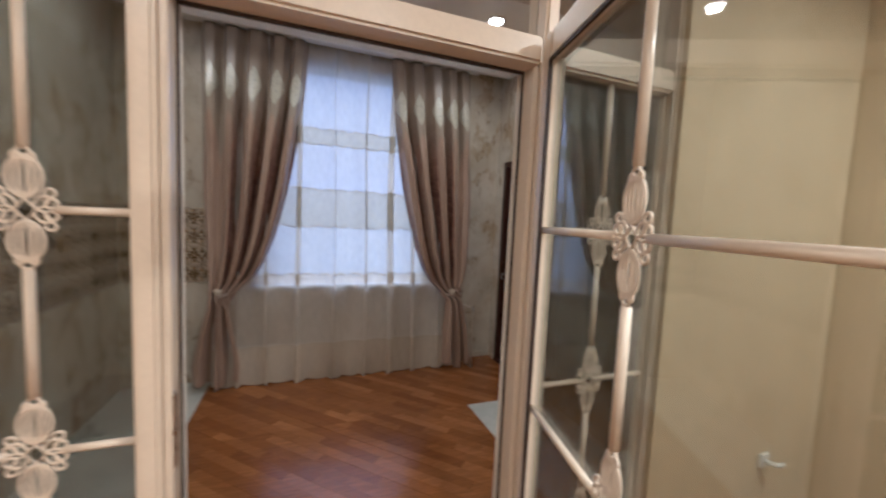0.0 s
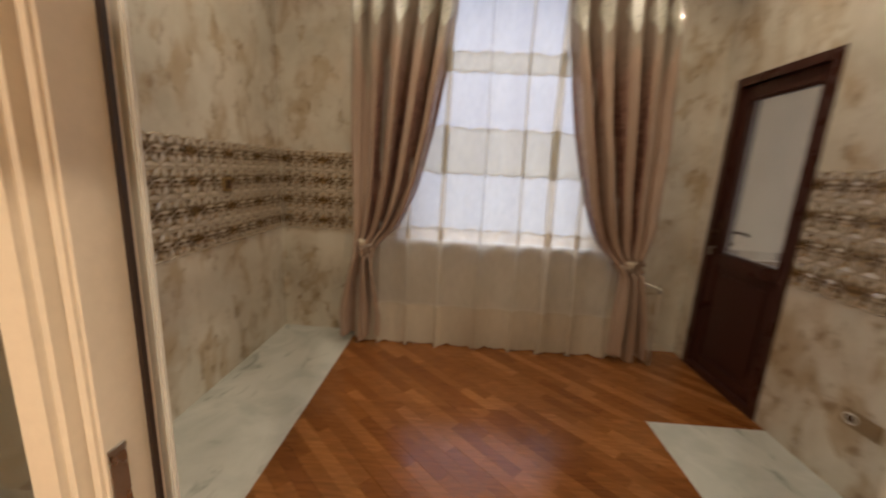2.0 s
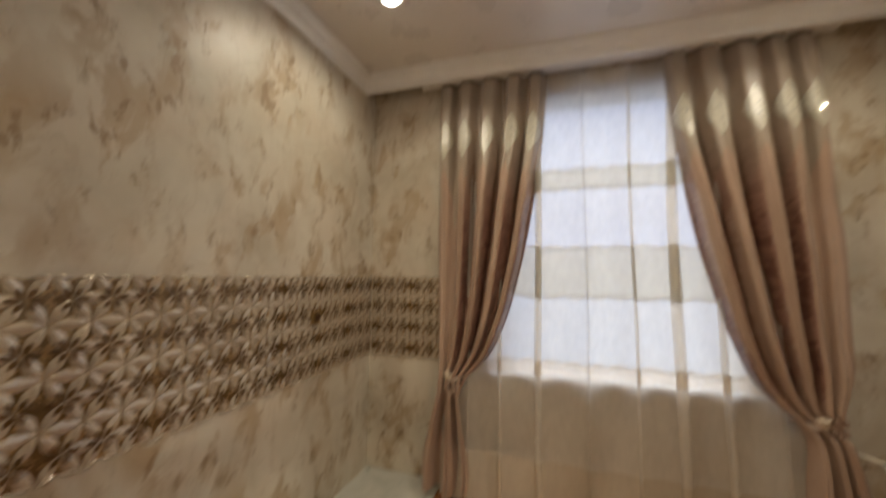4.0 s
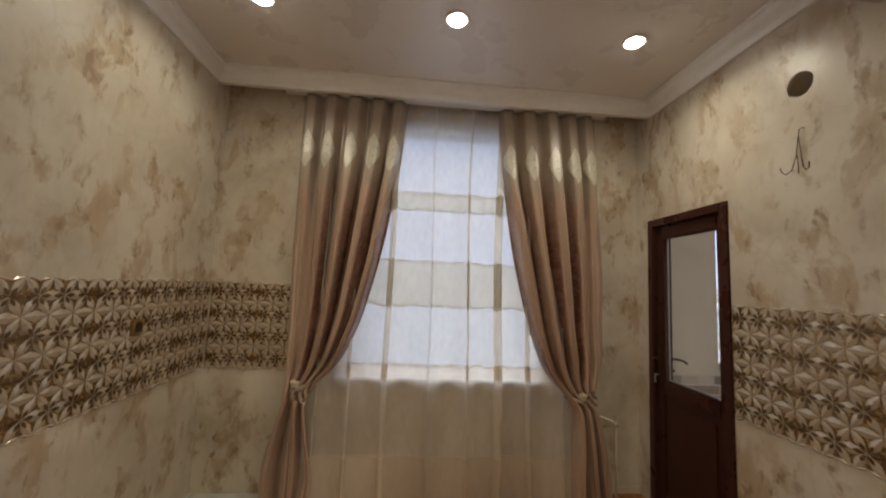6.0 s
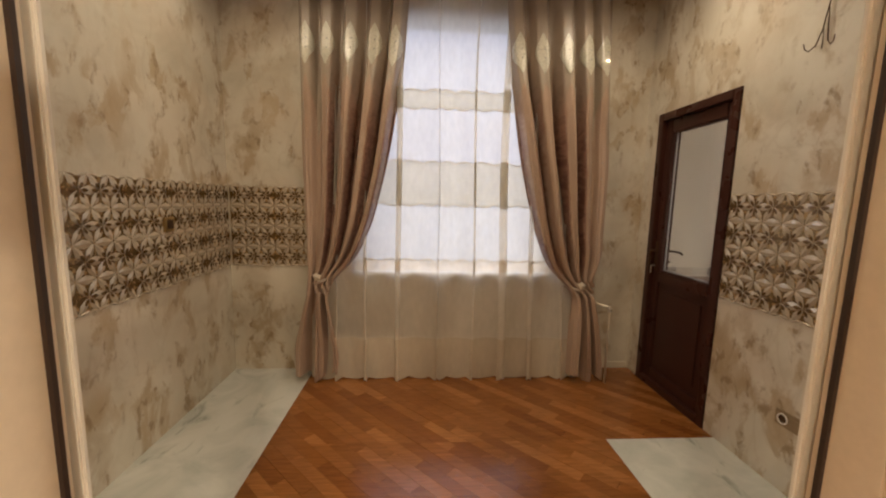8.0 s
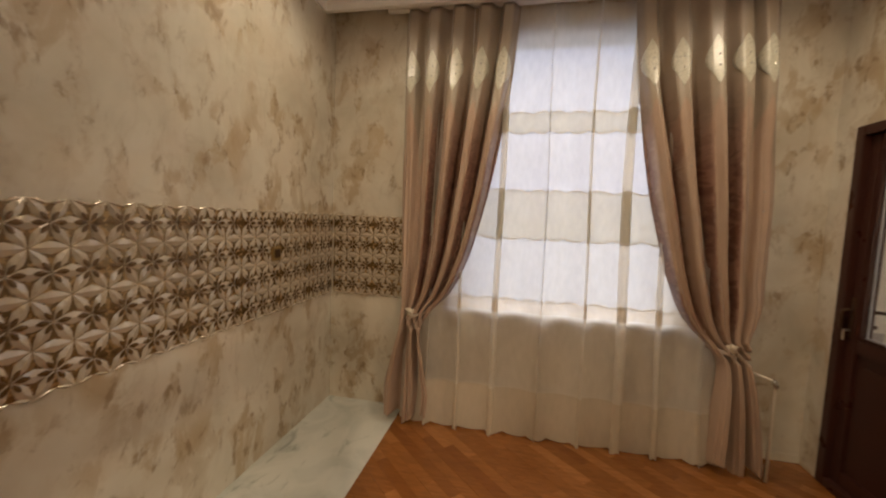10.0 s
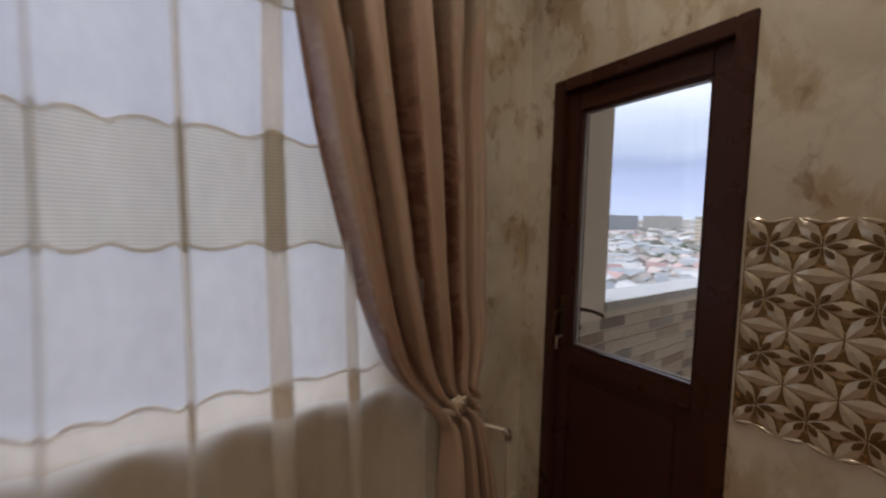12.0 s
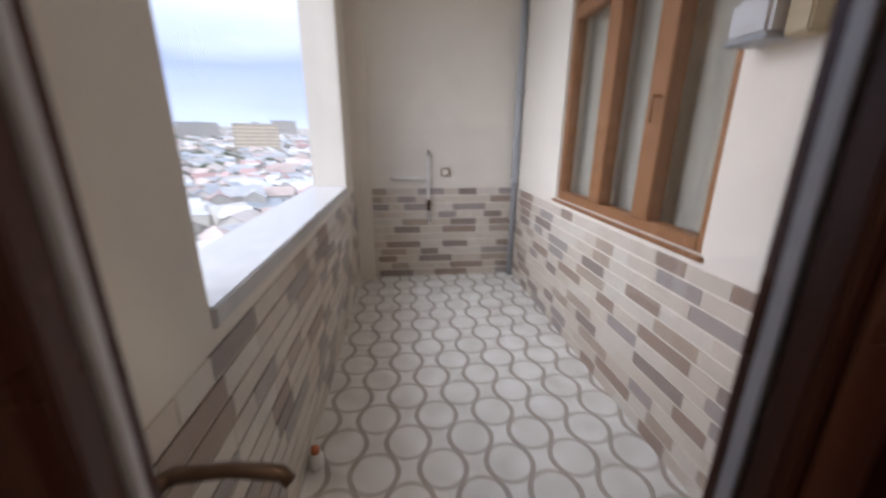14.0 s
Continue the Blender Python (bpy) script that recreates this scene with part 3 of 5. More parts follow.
class Drape:
    """One gathered drape with pinch pleats, held by a tie."""

    def __init__(self, left, right, folds, seed, wall_side):
        self.wall_side = wall_side
        self.left, self.right, self.folds = left, right, folds
        self.rng = np.random.default_rng(seed)
        self.phase = self.rng.uniform(-0.3, 0.3, 8)

    def at(self, u, z):
        a, b = curve(z, self.left), curve(z, self.right)
        wob = 0.012 * np.sin(2 * np.pi * u * 1.3 + z * 2.1 + self.phase[0]) * np.clip((2.6 - z), 0, 1)
        uu = u + wob + 0.022 * np.sin(2 * np.pi * u + 5 * self.phase[3])
        out = u if self.wall_side > 0 else 1 - u
        flat = np.clip((out - 0.60) / 0.22, 0, 1)
        flat = flat * flat * (3 - 2 * flat) * np.clip((2.45 - z) / 0.5, 0, 1) * np.clip((z - 0.80) / 0.35, 0, 1)
        depth = (1 - 0.66 * flat) * curve(z, [(2.93, 0.055), (2.6, 0.075), (2.3, 0.105), (1.6, 0.125), (1.0, 0.085), (0.80, 0.040), (0.66, 0.075), (0.40, 0.11), (0.03, 0.12)])
        low = np.clip((2.45 - z) / 0.5, 0, 1)
        count = self.folds - 2.4 * np.clip((0.80 - z) / 0.12, 0, 1)
        wave = -np.cos(2 * np.pi * count * uu + 0.22 * low * np.sin(1.9 * z + self.phase[4] * 6 + 5 * u))
        crest = np.clip(0.5 + (0.62 + 0.18 * low) * (wave + 0.34 * (1 - low)), 0, 1)
        body = crest * crest * (3 - 2 * crest)
        body = body + 0.10 * np.sin(np.pi * self.folds * 2 * uu + z * 1.7 + self.phase[1]) * low + 0.16 * np.sin(7 * uu + 1.4 * z + self.phase[2]) + 0.07 * np.sin(2 * np.pi * self.folds * 2.5 * uu + 2.6 * z + self.phase[5]) * low
        lean = (0.020 + 0.014 * low) * (1 - 0.6 * flat)
        x = a + (b - a) * (u + lean * self.wall_side * (body - 0.5) * np.sin(np.pi * np.clip(u, 0, 1)) ** 0.4)
        y = -0.062 - depth * body - curve(z, [(2.93, 0.0), (1.6, 0.035), (0.95, 0.09), (0.80, 0.115), (0.6, 0.10), (0.03, 0.08)])
        return x, y


def drape_thing(drape, z0, z1, label, rosette, flip):
    t = thing("curtain", label, "curtain", "drapes at the kitchen window")
    rows, cols = 170, 221
    zz, uu = np.meshgrid(np.linspace(z1, z0, rows), np.linspace(0, 1, cols), indexing="ij")
    zz = zz + np.linspace(0, 1, rows)[:, None] ** 8 * (0.035 * np.sin(uu * 9) + 0.03 * uu * flip)
    x, y = drape.at(uu, zz)
    # pleat position for the UVs: arches sit on crests, painted shade in valleys
    column = uu + 0.022 * np.sin(2 * np.pi * uu + 5 * drape.phase[3])
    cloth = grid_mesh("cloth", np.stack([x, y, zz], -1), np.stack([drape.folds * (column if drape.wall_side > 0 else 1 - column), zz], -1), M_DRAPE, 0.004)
    cloth.parent = t
    trial = np.linspace(0, 1, 2001)
    warped = trial + 0.022 * np.sin(2 * np.pi * trial + 5 * drape.phase[3])
    for i in range(drape.folds):
        u = float(np.clip(trial[np.argmin(np.abs(warped - (i + 0.5) / drape.folds))], 0.05, 0.95))
        aa, bb = np.meshgrid(np.linspace(-1, 1, 17), np.linspace(-0.985, 0.985, 21), indexing="ij")
        ou = u + aa * (1 - np.abs(bb) ** 1.9) * 0.30 / drape.folds
        oz = 2.49 + bb * 0.150
        ox, oy = drape.at(np.clip(ou, 0.0, 1.0), oz)
        pts = np.stack([ox, oy, oz], -1)
        nrm = np.cross(np.gradient(pts, axis=0), np.gradient(pts, axis=1))
        nrm /= np.linalg.norm(nrm, axis=-1, keepdims=True) + 1e-9
        nrm *= np.where(nrm[..., 1:2] > 0, -1.0, 1.0)
        oval = grid_mesh("oval_motif", pts + 0.006 * nrm, None, M_OVAL, 0.001)
        oval.parent = t
        tagged(oval, "pale silver-green oval embroidery")
        for zc in (2.455, 2.52):
            cx, cy = drape.at(np.array(u + 0.01), np.array(zc))
            b2 = bmesh.new()
            bmesh.ops.create_icosphere(b2, subdivisions=1, radius=0.007, matrix=Matrix.Translation((float(cx), float(cy) - 0.008, zc)))
            part("crystal", b2, M_CRYSTAL, oval, "small sparkling crystal")
    # a few crystals sewn on the middle of the drape
    for fold, zc in ((3.5, 1.80), (3.5, 1.70), (1.5, 1.16)) if drape.wall_side < 0 else ((4.45, 1.72), (4.45, 1.60), (1.5, 1.86)):
        cx, cy = drape.at(np.array(fold / drape.folds), np.array(zc))
        b2 = bmesh.new()
        bmesh.ops.create_icosphere(b2, subdivisions=1, radius=0.006, matrix=Matrix.Translation((float(cx), float(cy) - 0.007, zc)))
        part("crystal", b2, M_CRYSTAL, t, "small sparkling crystal")
    # tie band and rosette
    rx, ry, rz = rosette
    ring = [(rx + 0.035 * flip + 0.085 * math.cos(a), ry + 0.075 + 0.075 * math.sin(a), rz - 0.035 + 0.030 * flip * math.cos(a)) for a in [k * math.tau / 28 for k in range(28)]]
    band_part = part("tie_band", tube(ring, 0.014, 8, True), M_DRAPE_MOTIF, t, "satin tie band round the gathers")
    rose = bmesh.new()
    for k in range(11):
        a, r = k * 2.4, 0.006 + 0.0022 * k
        bmesh.ops.create_uvsphere(rose, u_segments=8, v_segments=6, radius=0.013, matrix=Matrix.Translation((rx + r * math.cos(a), ry - 0.012 + 0.0012 * k, rz + r * math.sin(a))) @ Matrix.Diagonal((1, 0.55, 0.8, 1)))
    for f in rose.faces:
        f.smooth = True
    part("rosette", rose, M_ROSE, band_part, "ivory ribbon rosette")
    return t


M_DRAPE_MOTIF = flecked("woven_taupe_motif", (0.36, 0.285, 0.235), 0.35, 0.12, 50)
left_drape = Drape([(2.93, -2.715), (1.65, -2.70), (1.0, -2.66), (0.80, -2.635), (0.55, -2.70), (0.22, -2.775), (0.08, -2.765)],
                   [(2.93, -1.915), (2.4, -1.955), (1.67, -2.07), (1.25, -2.17), (0.98, -2.28), (0.86, -2.38), (0.78, -2.50), (0.66, -2.50), (0.40, -2.44), (0.20, -2.40), (0.08, -2.43)], 5, 3, -1)
right_drape = Drape([(2.93, -1.20), (2.4, -1.16), (1.70, -1.05), (1.22, -0.94), (0.94, -0.84), (0.82, -0.73), (0.735, -0.615), (0.62, -0.60), (0.40, -0.62), (0.08, -0.64)],
                    [(2.93, -0.40), (1.65, -0.35), (0.97, -0.38), (0.76, -0.475), (0.55, -0.43), (0.08, -0.36)], 5, 8, 1)
drape_thing(left_drape, 0.03, 2.93, "rose-taupe satin curtain, tied back, with pale oval embroidery", (-2.579, -0.215, 0.817), 1)
drape_thing(right_drape, 0.03, 2.93, "rose-taupe satin curtain, tied back, with pale oval embroidery", (-0.552, -0.220, 0.770), -1)


class Sheer:
    def __init__(self, x0, x1, seed):
        r = np.random.default_rng(seed)
        self.x0, self.x1 = x0, x1
        self.f = r.uniform(0, 6.28, 6)

    def at(self, u, z):
        x = self.x0 + (self.x1 - self.x0) * u
        ph = 2 * np.pi * 8.0 * u + 0.9 * np.sin(2 * np.pi * 1.7 * u + self.f[0]) + 0.25 * np.sin(1.3 * z + 6 * u + self.f[5])
        grip = 0.80 + 0.20 * np.sin(5.1 * u * 3 + self.f[2])
        dx = 0.078 * grip * np.sin(ph)
        y = -0.050 - 0.165 * np.clip((2.9 - z) / 2.9, 0, 1) ** 1.3 + 0.026 * np.cos(ph) + 0.004 * np.sin(3 * ph + self.f[3])
        sway = 0.010 * np.sin(2.3 * z + 9 * u + self.f[4])
        return x + dx + sway, y


def sheer_patch(name, sheet, z0, z1, mat, parent, off=0.0, scallop_top=0.0, scallop_bottom=0.0, pitch=0.05, rows=24, label="", strip=0.0):
    cols = 641
    vv, uu = np.meshgrid(np.linspace(0, 1, rows), np.linspace(0, 1, cols), indexing="ij")
    width = sheet.x1 - sheet.x0
    waves = np.abs(np.sin(np.pi * uu * width / pitch))
    top, bottom = z1 + scallop_top * waves, z0 - scallop_bottom * waves
    if strip:
        bottom = top - strip
    zz = top + (bottom - top) * vv
    x, y = sheet.at(uu, zz)
    ob = grid_mesh(name, np.stack([x, y - off, zz], -1), None, mat)
    ob.parent = parent
    return tagged(ob, label)


sheet = Sheer(-2.60, -0.52, 5)
voile = thing("sheer_curtain", "floor-length white voile curtain with crochet bands and scalloped hem", "curtain")
sheer_patch("voile", sheet, 0.022, 2.93, M_SHEER, voile, 0, 0, 0.02, 0.075, 60)
sheer_patch("lace_band", sheet, 2.10, 2.215, M_LACE, voile, 0.004, 0.022, 0.022, 0.070, 8, "crocheted lace band")
sheer_patch("lace_band", sheet, 1.375, 1.685, M_LACE, voile, 0.004, 0.022, 0.022, 0.070, 10, "wide crocheted lace band")
sheer_patch("lace_band", sheet, 0.86, 0.935, M_HEM, voile, 0.004, 0.022, 0.0, 0.070, 8, "narrow lace band")
for z_edge, s_edge in ((2.215, 0.016), (2.112, -0.016), (1.685, 0.016), (1.387, -0.016), (0.935, 0.016)):
    sheer_patch("lace_edging", sheet, 0, z_edge, M_EDGING, voile, 0.006, s_edge * 1.4, 0, 0.070, 2, "scalloped lace edging", 0.012)
sheer_patch("hem_band", sheet, 0.024, 0.33, M_HEM, voile, 0.004, 0, 0.018, 0.075, 8, "doubled hem band")
rail = thing("curtain_rail", "white curtain rail fixed under the ceiling pocket", "curtain rail")
part("track", box((-2.85, -0.115, 2.935), (-0.32, -0.055, 2.96), 0.003), M_WHITE, rail)
for hx in (-2.5, -1.6, -0.7):
    part("hanger", box((hx, -0.095, 2.955), (hx + 0.04, -0.075, 3.05)), M_STEEL, rail)

# heating pipe beside the drape
pipe = thing("heating_pipe", "thin white heating pipe rising from the floor beside the curtain", "pipe")
part("riser", tube([(-0.335, -0.27, 0.0), (-0.335, -0.27, 0.56), (-0.336, -0.265, 0.595), (-0.345, -0.25, 0.612), (-0.40, -0.18, 0.618), (-0.47, -0.06, 0.62)], 0.0085, 10), M_PIPE_CREAM, pipe)
part("elbow", tube([(-0.335, -0.27, 0.575), (-0.335, -0.268, 0.598), (-0.343, -0.253, 0.615)], 0.015, 10), M_STEEL, pipe, "shiny metal elbow")


# ---- balcony door ----
def balcony_door():
    t = tagged(new("door_1"), "dark brown half-glazed balcony door, closed", "door", kind="structure")
    fx0, fx1 = -0.012, 0.115
    part("door_frame", boxes([((fx0, DY0, 0), (fx1, DY0 + 0.055, DZ)), ((fx0, DY1 - 0.055, 0), (fx1, DY1, DZ)),
                              ((fx0, DY0 + 0.055, DZ - 0.055), (fx1, DY1 - 0.055, DZ)), ((fx0, DY0 + 0.055, 0), (fx1, DY1 - 0.055, 0.05))], 0.004), M_DOOR, t)
    gy0, gy1, gz0, gz1 = -0.774, -0.272, 0.905, 1.945
    ly0, ly1, lz0, lz1 = -0.838, -0.207, 0.045, 2.035
    lx0, lx1 = 0.022, 0.098
    leaf = part("leaf", boxes([((lx0, ly0, lz0), (lx1, gy0, lz1)), ((lx0, gy1, lz0), (lx1, ly1, lz1)), ((lx0, gy0, gz1), (lx1, gy1, lz1)),
                               ((lx0, gy0, gz0 - 0.085), (lx1, gy1, gz0)), ((lx0, gy0, lz0), (lx1, gy1, lz0 + 0.085))], 0.006), M_DOOR, t)
    bead = [((lx0 + 0.006, gy0, gz0), (lx0 + 0.030, gy0 + 0.010, gz1)), ((lx0 + 0.006, gy1 - 0.010, gz0), (lx0 + 0.030, gy1, gz1)),
            ((lx0 + 0.006, gy0 + 0.010, gz1 - 0.010), (lx0 + 0.030, gy1 - 0.010, gz1)), ((lx0 + 0.006, gy0 + 0.010, gz0), (lx0 + 0.030, gy1 - 0.010, gz0 + 0.010))]
    part("glazing_bead", boxes(bead, 0.003), M_DOOR_PANEL, leaf)
    pane = part("pane", box((0.056, gy0 + 0.002, gz0 + 0.002), (0.062, gy1 - 0.002, gz1 - 0.002)), M_GLASS_DOOR, leaf, "clear glass pane")
    pane.visible_shadow = False
    part("gasket", boxes([((0.063, gy0 - 0.001, gz0), (0.076, gy0 + 0.006, gz1)), ((0.064, gy1 - 0.008, gz0), (0.072, gy1, gz1)), ((0.064, gy0 + 0.008, gz0), (0.072, gy1 - 0.012, gz0 + 0.012))]), M_SEAL, leaf, "pale grey glazing seal")
    panel = box((0.040, gy0 - 0.004, lz0 + 0.08), (0.085, gy1 + 0.004, gz0 - 0.08))
    add_box(panel, (0.032, gy0 + 0.05, lz0 + 0.14), (0.042, gy1 - 0.05, gz0 - 0.14), 0.006)
    part("panel", panel, M_DOOR_PANEL, leaf, "dark brown lower panel")
    yh = -0.232
    part("backplate", box((lx0 - 0.008, yh - 0.014, 0.90), (lx0 + 0.002, yh + 0.014, 1.13), 0.003), M_BRONZE, leaf)
    part("handle", tube([(lx0 - 0.004, yh, 1.06), (lx0 - 0.040, yh, 1.06), (lx0 - 0.046, yh + 0.006, 1.058), (lx0 - 0.047, yh + 0.01, 1.03), (lx0 - 0.045, yh + 0.012, 0.95)], 0.008, 10), M_BRONZE, leaf, "inner lever turned down")
    part("key", boxes([((lx0 - 0.030, yh - 0.004, 0.938), (lx0 - 0.006, yh + 0.004, 0.950)), ((lx0 - 0.034, yh - 0.002, 0.885), (lx0 - 0.030, yh + 0.014, 0.948))], 0.001), M_STEEL, leaf, "steel key left in the lock")
    part("outer_backplate", box((lx1, yh - 0.014, 0.90), (lx1 + 0.008, yh + 0.014, 1.13), 0.003), M_BRONZE, leaf)
    part("outer_handle", tube([(lx1, yh - 0.004, 1.055), (lx1 + 0.036, yh - 0.006, 1.055), (lx1 + 0.044, yh - 0.016, 1.056), (lx1 + 0.044, yh - 0.07, 1.058), (lx1 + 0.040, yh - 0.118, 1.052), (lx1 + 0.036, yh - 0.128, 1.044)], [0.009, 0.009, 0.009, 0.008, 0.008, 0.007], 10), M_BRONZE, leaf, "bronze outer lever")
    part("lock_cylinder", tube([(lx1, yh - 0.02, 0.975), (lx1 + 0.02, yh - 0.025, 0.975)], 0.010, 10), M_BRONZE, leaf)
    return t


balcony_door()


# ---- glazed entrance ----
def ornament(bm, x, y, z, to_world=None):
    """Cast filigree at a crossing of glazing bars, about 0.12 by 0.25 m, in the plane of the pane."""
    def loop(cx, cz, rx, rz, turn=0.0, r=0.0032, n=18):
        cx, rx = 0.80 * cx, rx * (0.80 if turn == 0.0 else 0.9)
        c, s = math.cos(turn), math.sin(turn)
        pts = [(cx + c * rx * math.cos(a) - s * rz * math.sin(a), 0, cz + s * rx * math.cos(a) + c * rz * math.sin(a)) for a in [k * math.tau / n for k in range(n)]]
        add_tube(bm, [(x + p[0], y, z + p[2]) for p in pts], r, 6, True)

    for s in (1, -1):
        for rx in (0.034, 0.021, 0.008):
            loop(0, s * 0.062, rx, 0.040)
        loop(0, s * 0.106, 0.013, 0.011)
        loop(0.014, s * 0.100, 0.007, 0.007)
        loop(-0.014, s * 0.100, 0.007, 0.007)
        loop(0, s * 0.124, 0.006, 0.009)
        for q in (1, -1):
            loop(q * 0.048, s * 0.012, 0.011, 0.009, q * s * 0.5)
            loop(q * 0.046, s * 0.032, 0.010, 0.008, q * s * 1.0)
            loop(q * 0.030, s * 0.014, 0.016, 0.008, q * s * 0.9)
    d = 0.021
    add_tube(bm, [(x + 0.8 * d, y, z), (x, y, z + d), (x - 0.8 * d, y, z), (x, y, z - d)], 0.004, 6, True)


def glazed_panel(parent, x0, x1, z0, z1, y, bars_z, pane_label=""):
    """A pane with a pair of glazing bars on it and an ornament at each crossing."""
    pane = part("pane", box((x0 - 0.004, y - 0.003, z0 - 0.004), (x1 + 0.004, y + 0.003, z1 + 0.004)), M_GLASS_SIDE, parent, pane_label)
    pane.visible_shadow = False
    xc = (x0 + x1) / 2
    zs = sorted(bars_z)
    stops = [z0] + [v for b in zs for v in (b - 0.118, b + 0.118)] + [z1]
    for a, b in zip(stops[::2], stops[1::2]):
        if b - a > 0.02:
            part("upright_bar", tube([(xc, y - 0.012, a), (xc, y - 0.012, b)], 0.0095, 10), M_CREAM, parent)
    for b in zs:
        for a, c in ((x0, xc - 0.045), (xc + 0.045, x1)):
            part("cross_bar", tube([(a, y - 0.012, b), (c, y - 0.012, b)], 0.0085, 10), M_CREAM, parent)
        bm = bmesh.new()
        ornament(bm, xc, y - 0.014, b)
        part("filigree", bm, M_CREAM, parent, "cream cast filigree ornament")


PY = Y_DOOR - 0.075
PL0, PL1, PR0, PR1 = -2.255, -2.183, -1.344, -1.272
ZT0, ZT1 = 1.922, 1.995
entrance = tagged(new("door_frame_1"), "cream lacquered door set with glazed side lights and transom", "door frame", kind="structure")
BEV = 0.008
for x0, x1, nm in ((FX0, FX0 + 0.05, "jamb"), (PL0, PL1 - 0.028, "post"), (PR0 + 0.028, PR1, "post"), (FX1 - 0.02, FX1, "jamb")):
    part(nm, box((x0, PY - 0.05, 0), (x1, PY + 0.05, FZ), BEV), M_CREAM, entrance)
part("rebate", box((PL1 - 0.028, PY - 0.03, 0), (PL1 - 0.012, PY + 0.045, ZT0), 0.004), M_CREAM, entrance)
part("rebate", box((PR0 + 0.012, PY - 0.03, 0), (PR0 + 0.028, PY + 0.045, ZT0), 0.004), M_CREAM, entrance)
part("gasket", box((PL1 - 0.012, PY + 0.026, 0), (PL1 - 0.007, PY + 0.032, ZT0)), M_GASKET, entrance, "dark rubber door seal")
part("gasket", box((PR0 + 0.007, PY + 0.026, 0), (PR0 + 0.012, PY + 0.032, ZT0)), M_GASKET, entrance, "dark rubber door seal")
part("casing", box((PL1 - 0.030, PY + 0.050, 0), (PL1 - 0.008, PY + 0.060, ZT0 + 0.02), 0.003), M_WHITE, entrance, "white inner casing strip")
part("casing", box((PR0 + 0.008, PY + 0.050, 0), (PR0 + 0.030, PY + 0.060, ZT0 + 0.02), 0.003), M_WHITE, entrance, "white inner casing strip")
part("strike_plate", box((PL1 - 0.0125, PY - 0.024, 0.897), (PL1 - 0.009, PY - 0.004, 1.075), 0.001), M_STEEL, entrance, "tarnished steel strike plate")
part("transom_bar", box((PL1 - 0.026, PY - 0.048, ZT0), (PR0 + 0.026, PY + 0.048, ZT1), BEV), M_CREAM, entrance)
part("transom_seal", box((PL1 - 0.01, PY + 0.024, ZT0 - 0.008), (PR0 + 0.01, PY + 0.032, ZT0 + 0.002)), M_GASKET, entrance)
for x0, x1 in ((FX0 + 0.05, PL0), (PR1, FX1 - 0.02)):
    part("bottom_rail", box((x0, PY - 0.045, 0), (x1, PY + 0.045, 0.10), BEV), M_CREAM, entrance)
    part("middle_rail", box((x0, PY - 0.045, ZT0), (x1, PY + 0.045, ZT1), BEV), M_CREAM, entrance)
part("head_rail", box((FX0, PY - 0.052, FZ - 0.08), (FX1, PY + 0.052, FZ), BEV), M_CREAM, entrance)
BARS = (0.482, 0.973, 1.464)
for x0, x1 in ((FX0 + 0.05, PL0), (PR1, FX1 - 0.02)):
    side = part("side_light", boxes([((x0, PY - 0.02, 0.10), (x0 + 0.012, PY + 0.02, ZT0)), ((x1 - 0.012, PY - 0.02, 0.10), (x1, PY + 0.02, ZT0))], 0.003), M_CREAM, entrance, "glazed side light with cream bars")
    glazed_panel(side, x0 + 0.012, x1 - 0.012, 0.10, ZT0, PY, BARS)
for x0, x1 in ((FX0 + 0.05, PL0), (PL1 - 0.028, PR0 + 0.028), (PR1, FX1 - 0.02)):
    p = part("transom_pane", box((x0, PY - 0.003, ZT1), (x1, PY + 0.003, FZ - 0.08)), M_GLASS, entrance, "clear transom glass")
    p.visible_shadow = False

# the open leaf, swung into the hall
LEAF_W = 0.885
leaf_door = tagged(new("door_2"), "cream glazed door leaf standing open into the hall", "door", kind="structure")
LZ1 = 1.985
leaf_door.matrix_world = Matrix.Translation((PR0 + 0.034, PY - 0.072, 0)) @ Matrix.Rotation(radians(-102.5), 4, "Z")
ST = 0.050
part("stile", box((0, -0.022, 0.012), (ST, 0.022, LZ1), BEV), M_CREAM, leaf_door)
part("stile", box((LEAF_W - 0.085, -0.022, 0.012), (LEAF_W, 0.022, LZ1), BEV), M_CREAM, leaf_door)
part("top_rail", box((ST, -0.022, LZ1 - 0.080), (LEAF_W - 0.085, 0.022, LZ1), BEV), M_CREAM, leaf_door)
part("bottom_rail", box((ST, -0.022, 0.012), (LEAF_W - 0.085, 0.022, 0.16), BEV), M_CREAM, leaf_door)
part("gasket", boxes([((ST - 0.003, -0.026, 0.16), (ST + 0.005, -0.018, LZ1 - 0.080)), ((ST + 0.005, -0.026, LZ1 - 0.087), (LEAF_W - 0.09, -0.018, LZ1 - 0.079))]), M_GASKET, leaf_door, "dark glazing seal")
glazed_panel(leaf_door, ST, LEAF_W - 0.085, 0.16, LZ1 - 0.080, 0.0, BARS)

# small fitting on the hall wall
socket_h = thing("wall_fitting", "small white fitting on the beige hall wall", "wall fitting", "", (-0.16, Y_DOOR - 0.14, 0.56))
part("base", box((-0.03, -0.012, -0.03), (0.03, 0, 0.03), 0.004), M_WHITE, socket_h)
part("peg", tube([(0, -0.01, 0), (0, -0.05, 0.004), (0.03, -0.06, 0.008)], 0.010, 8), M_WHITE, socket_h)


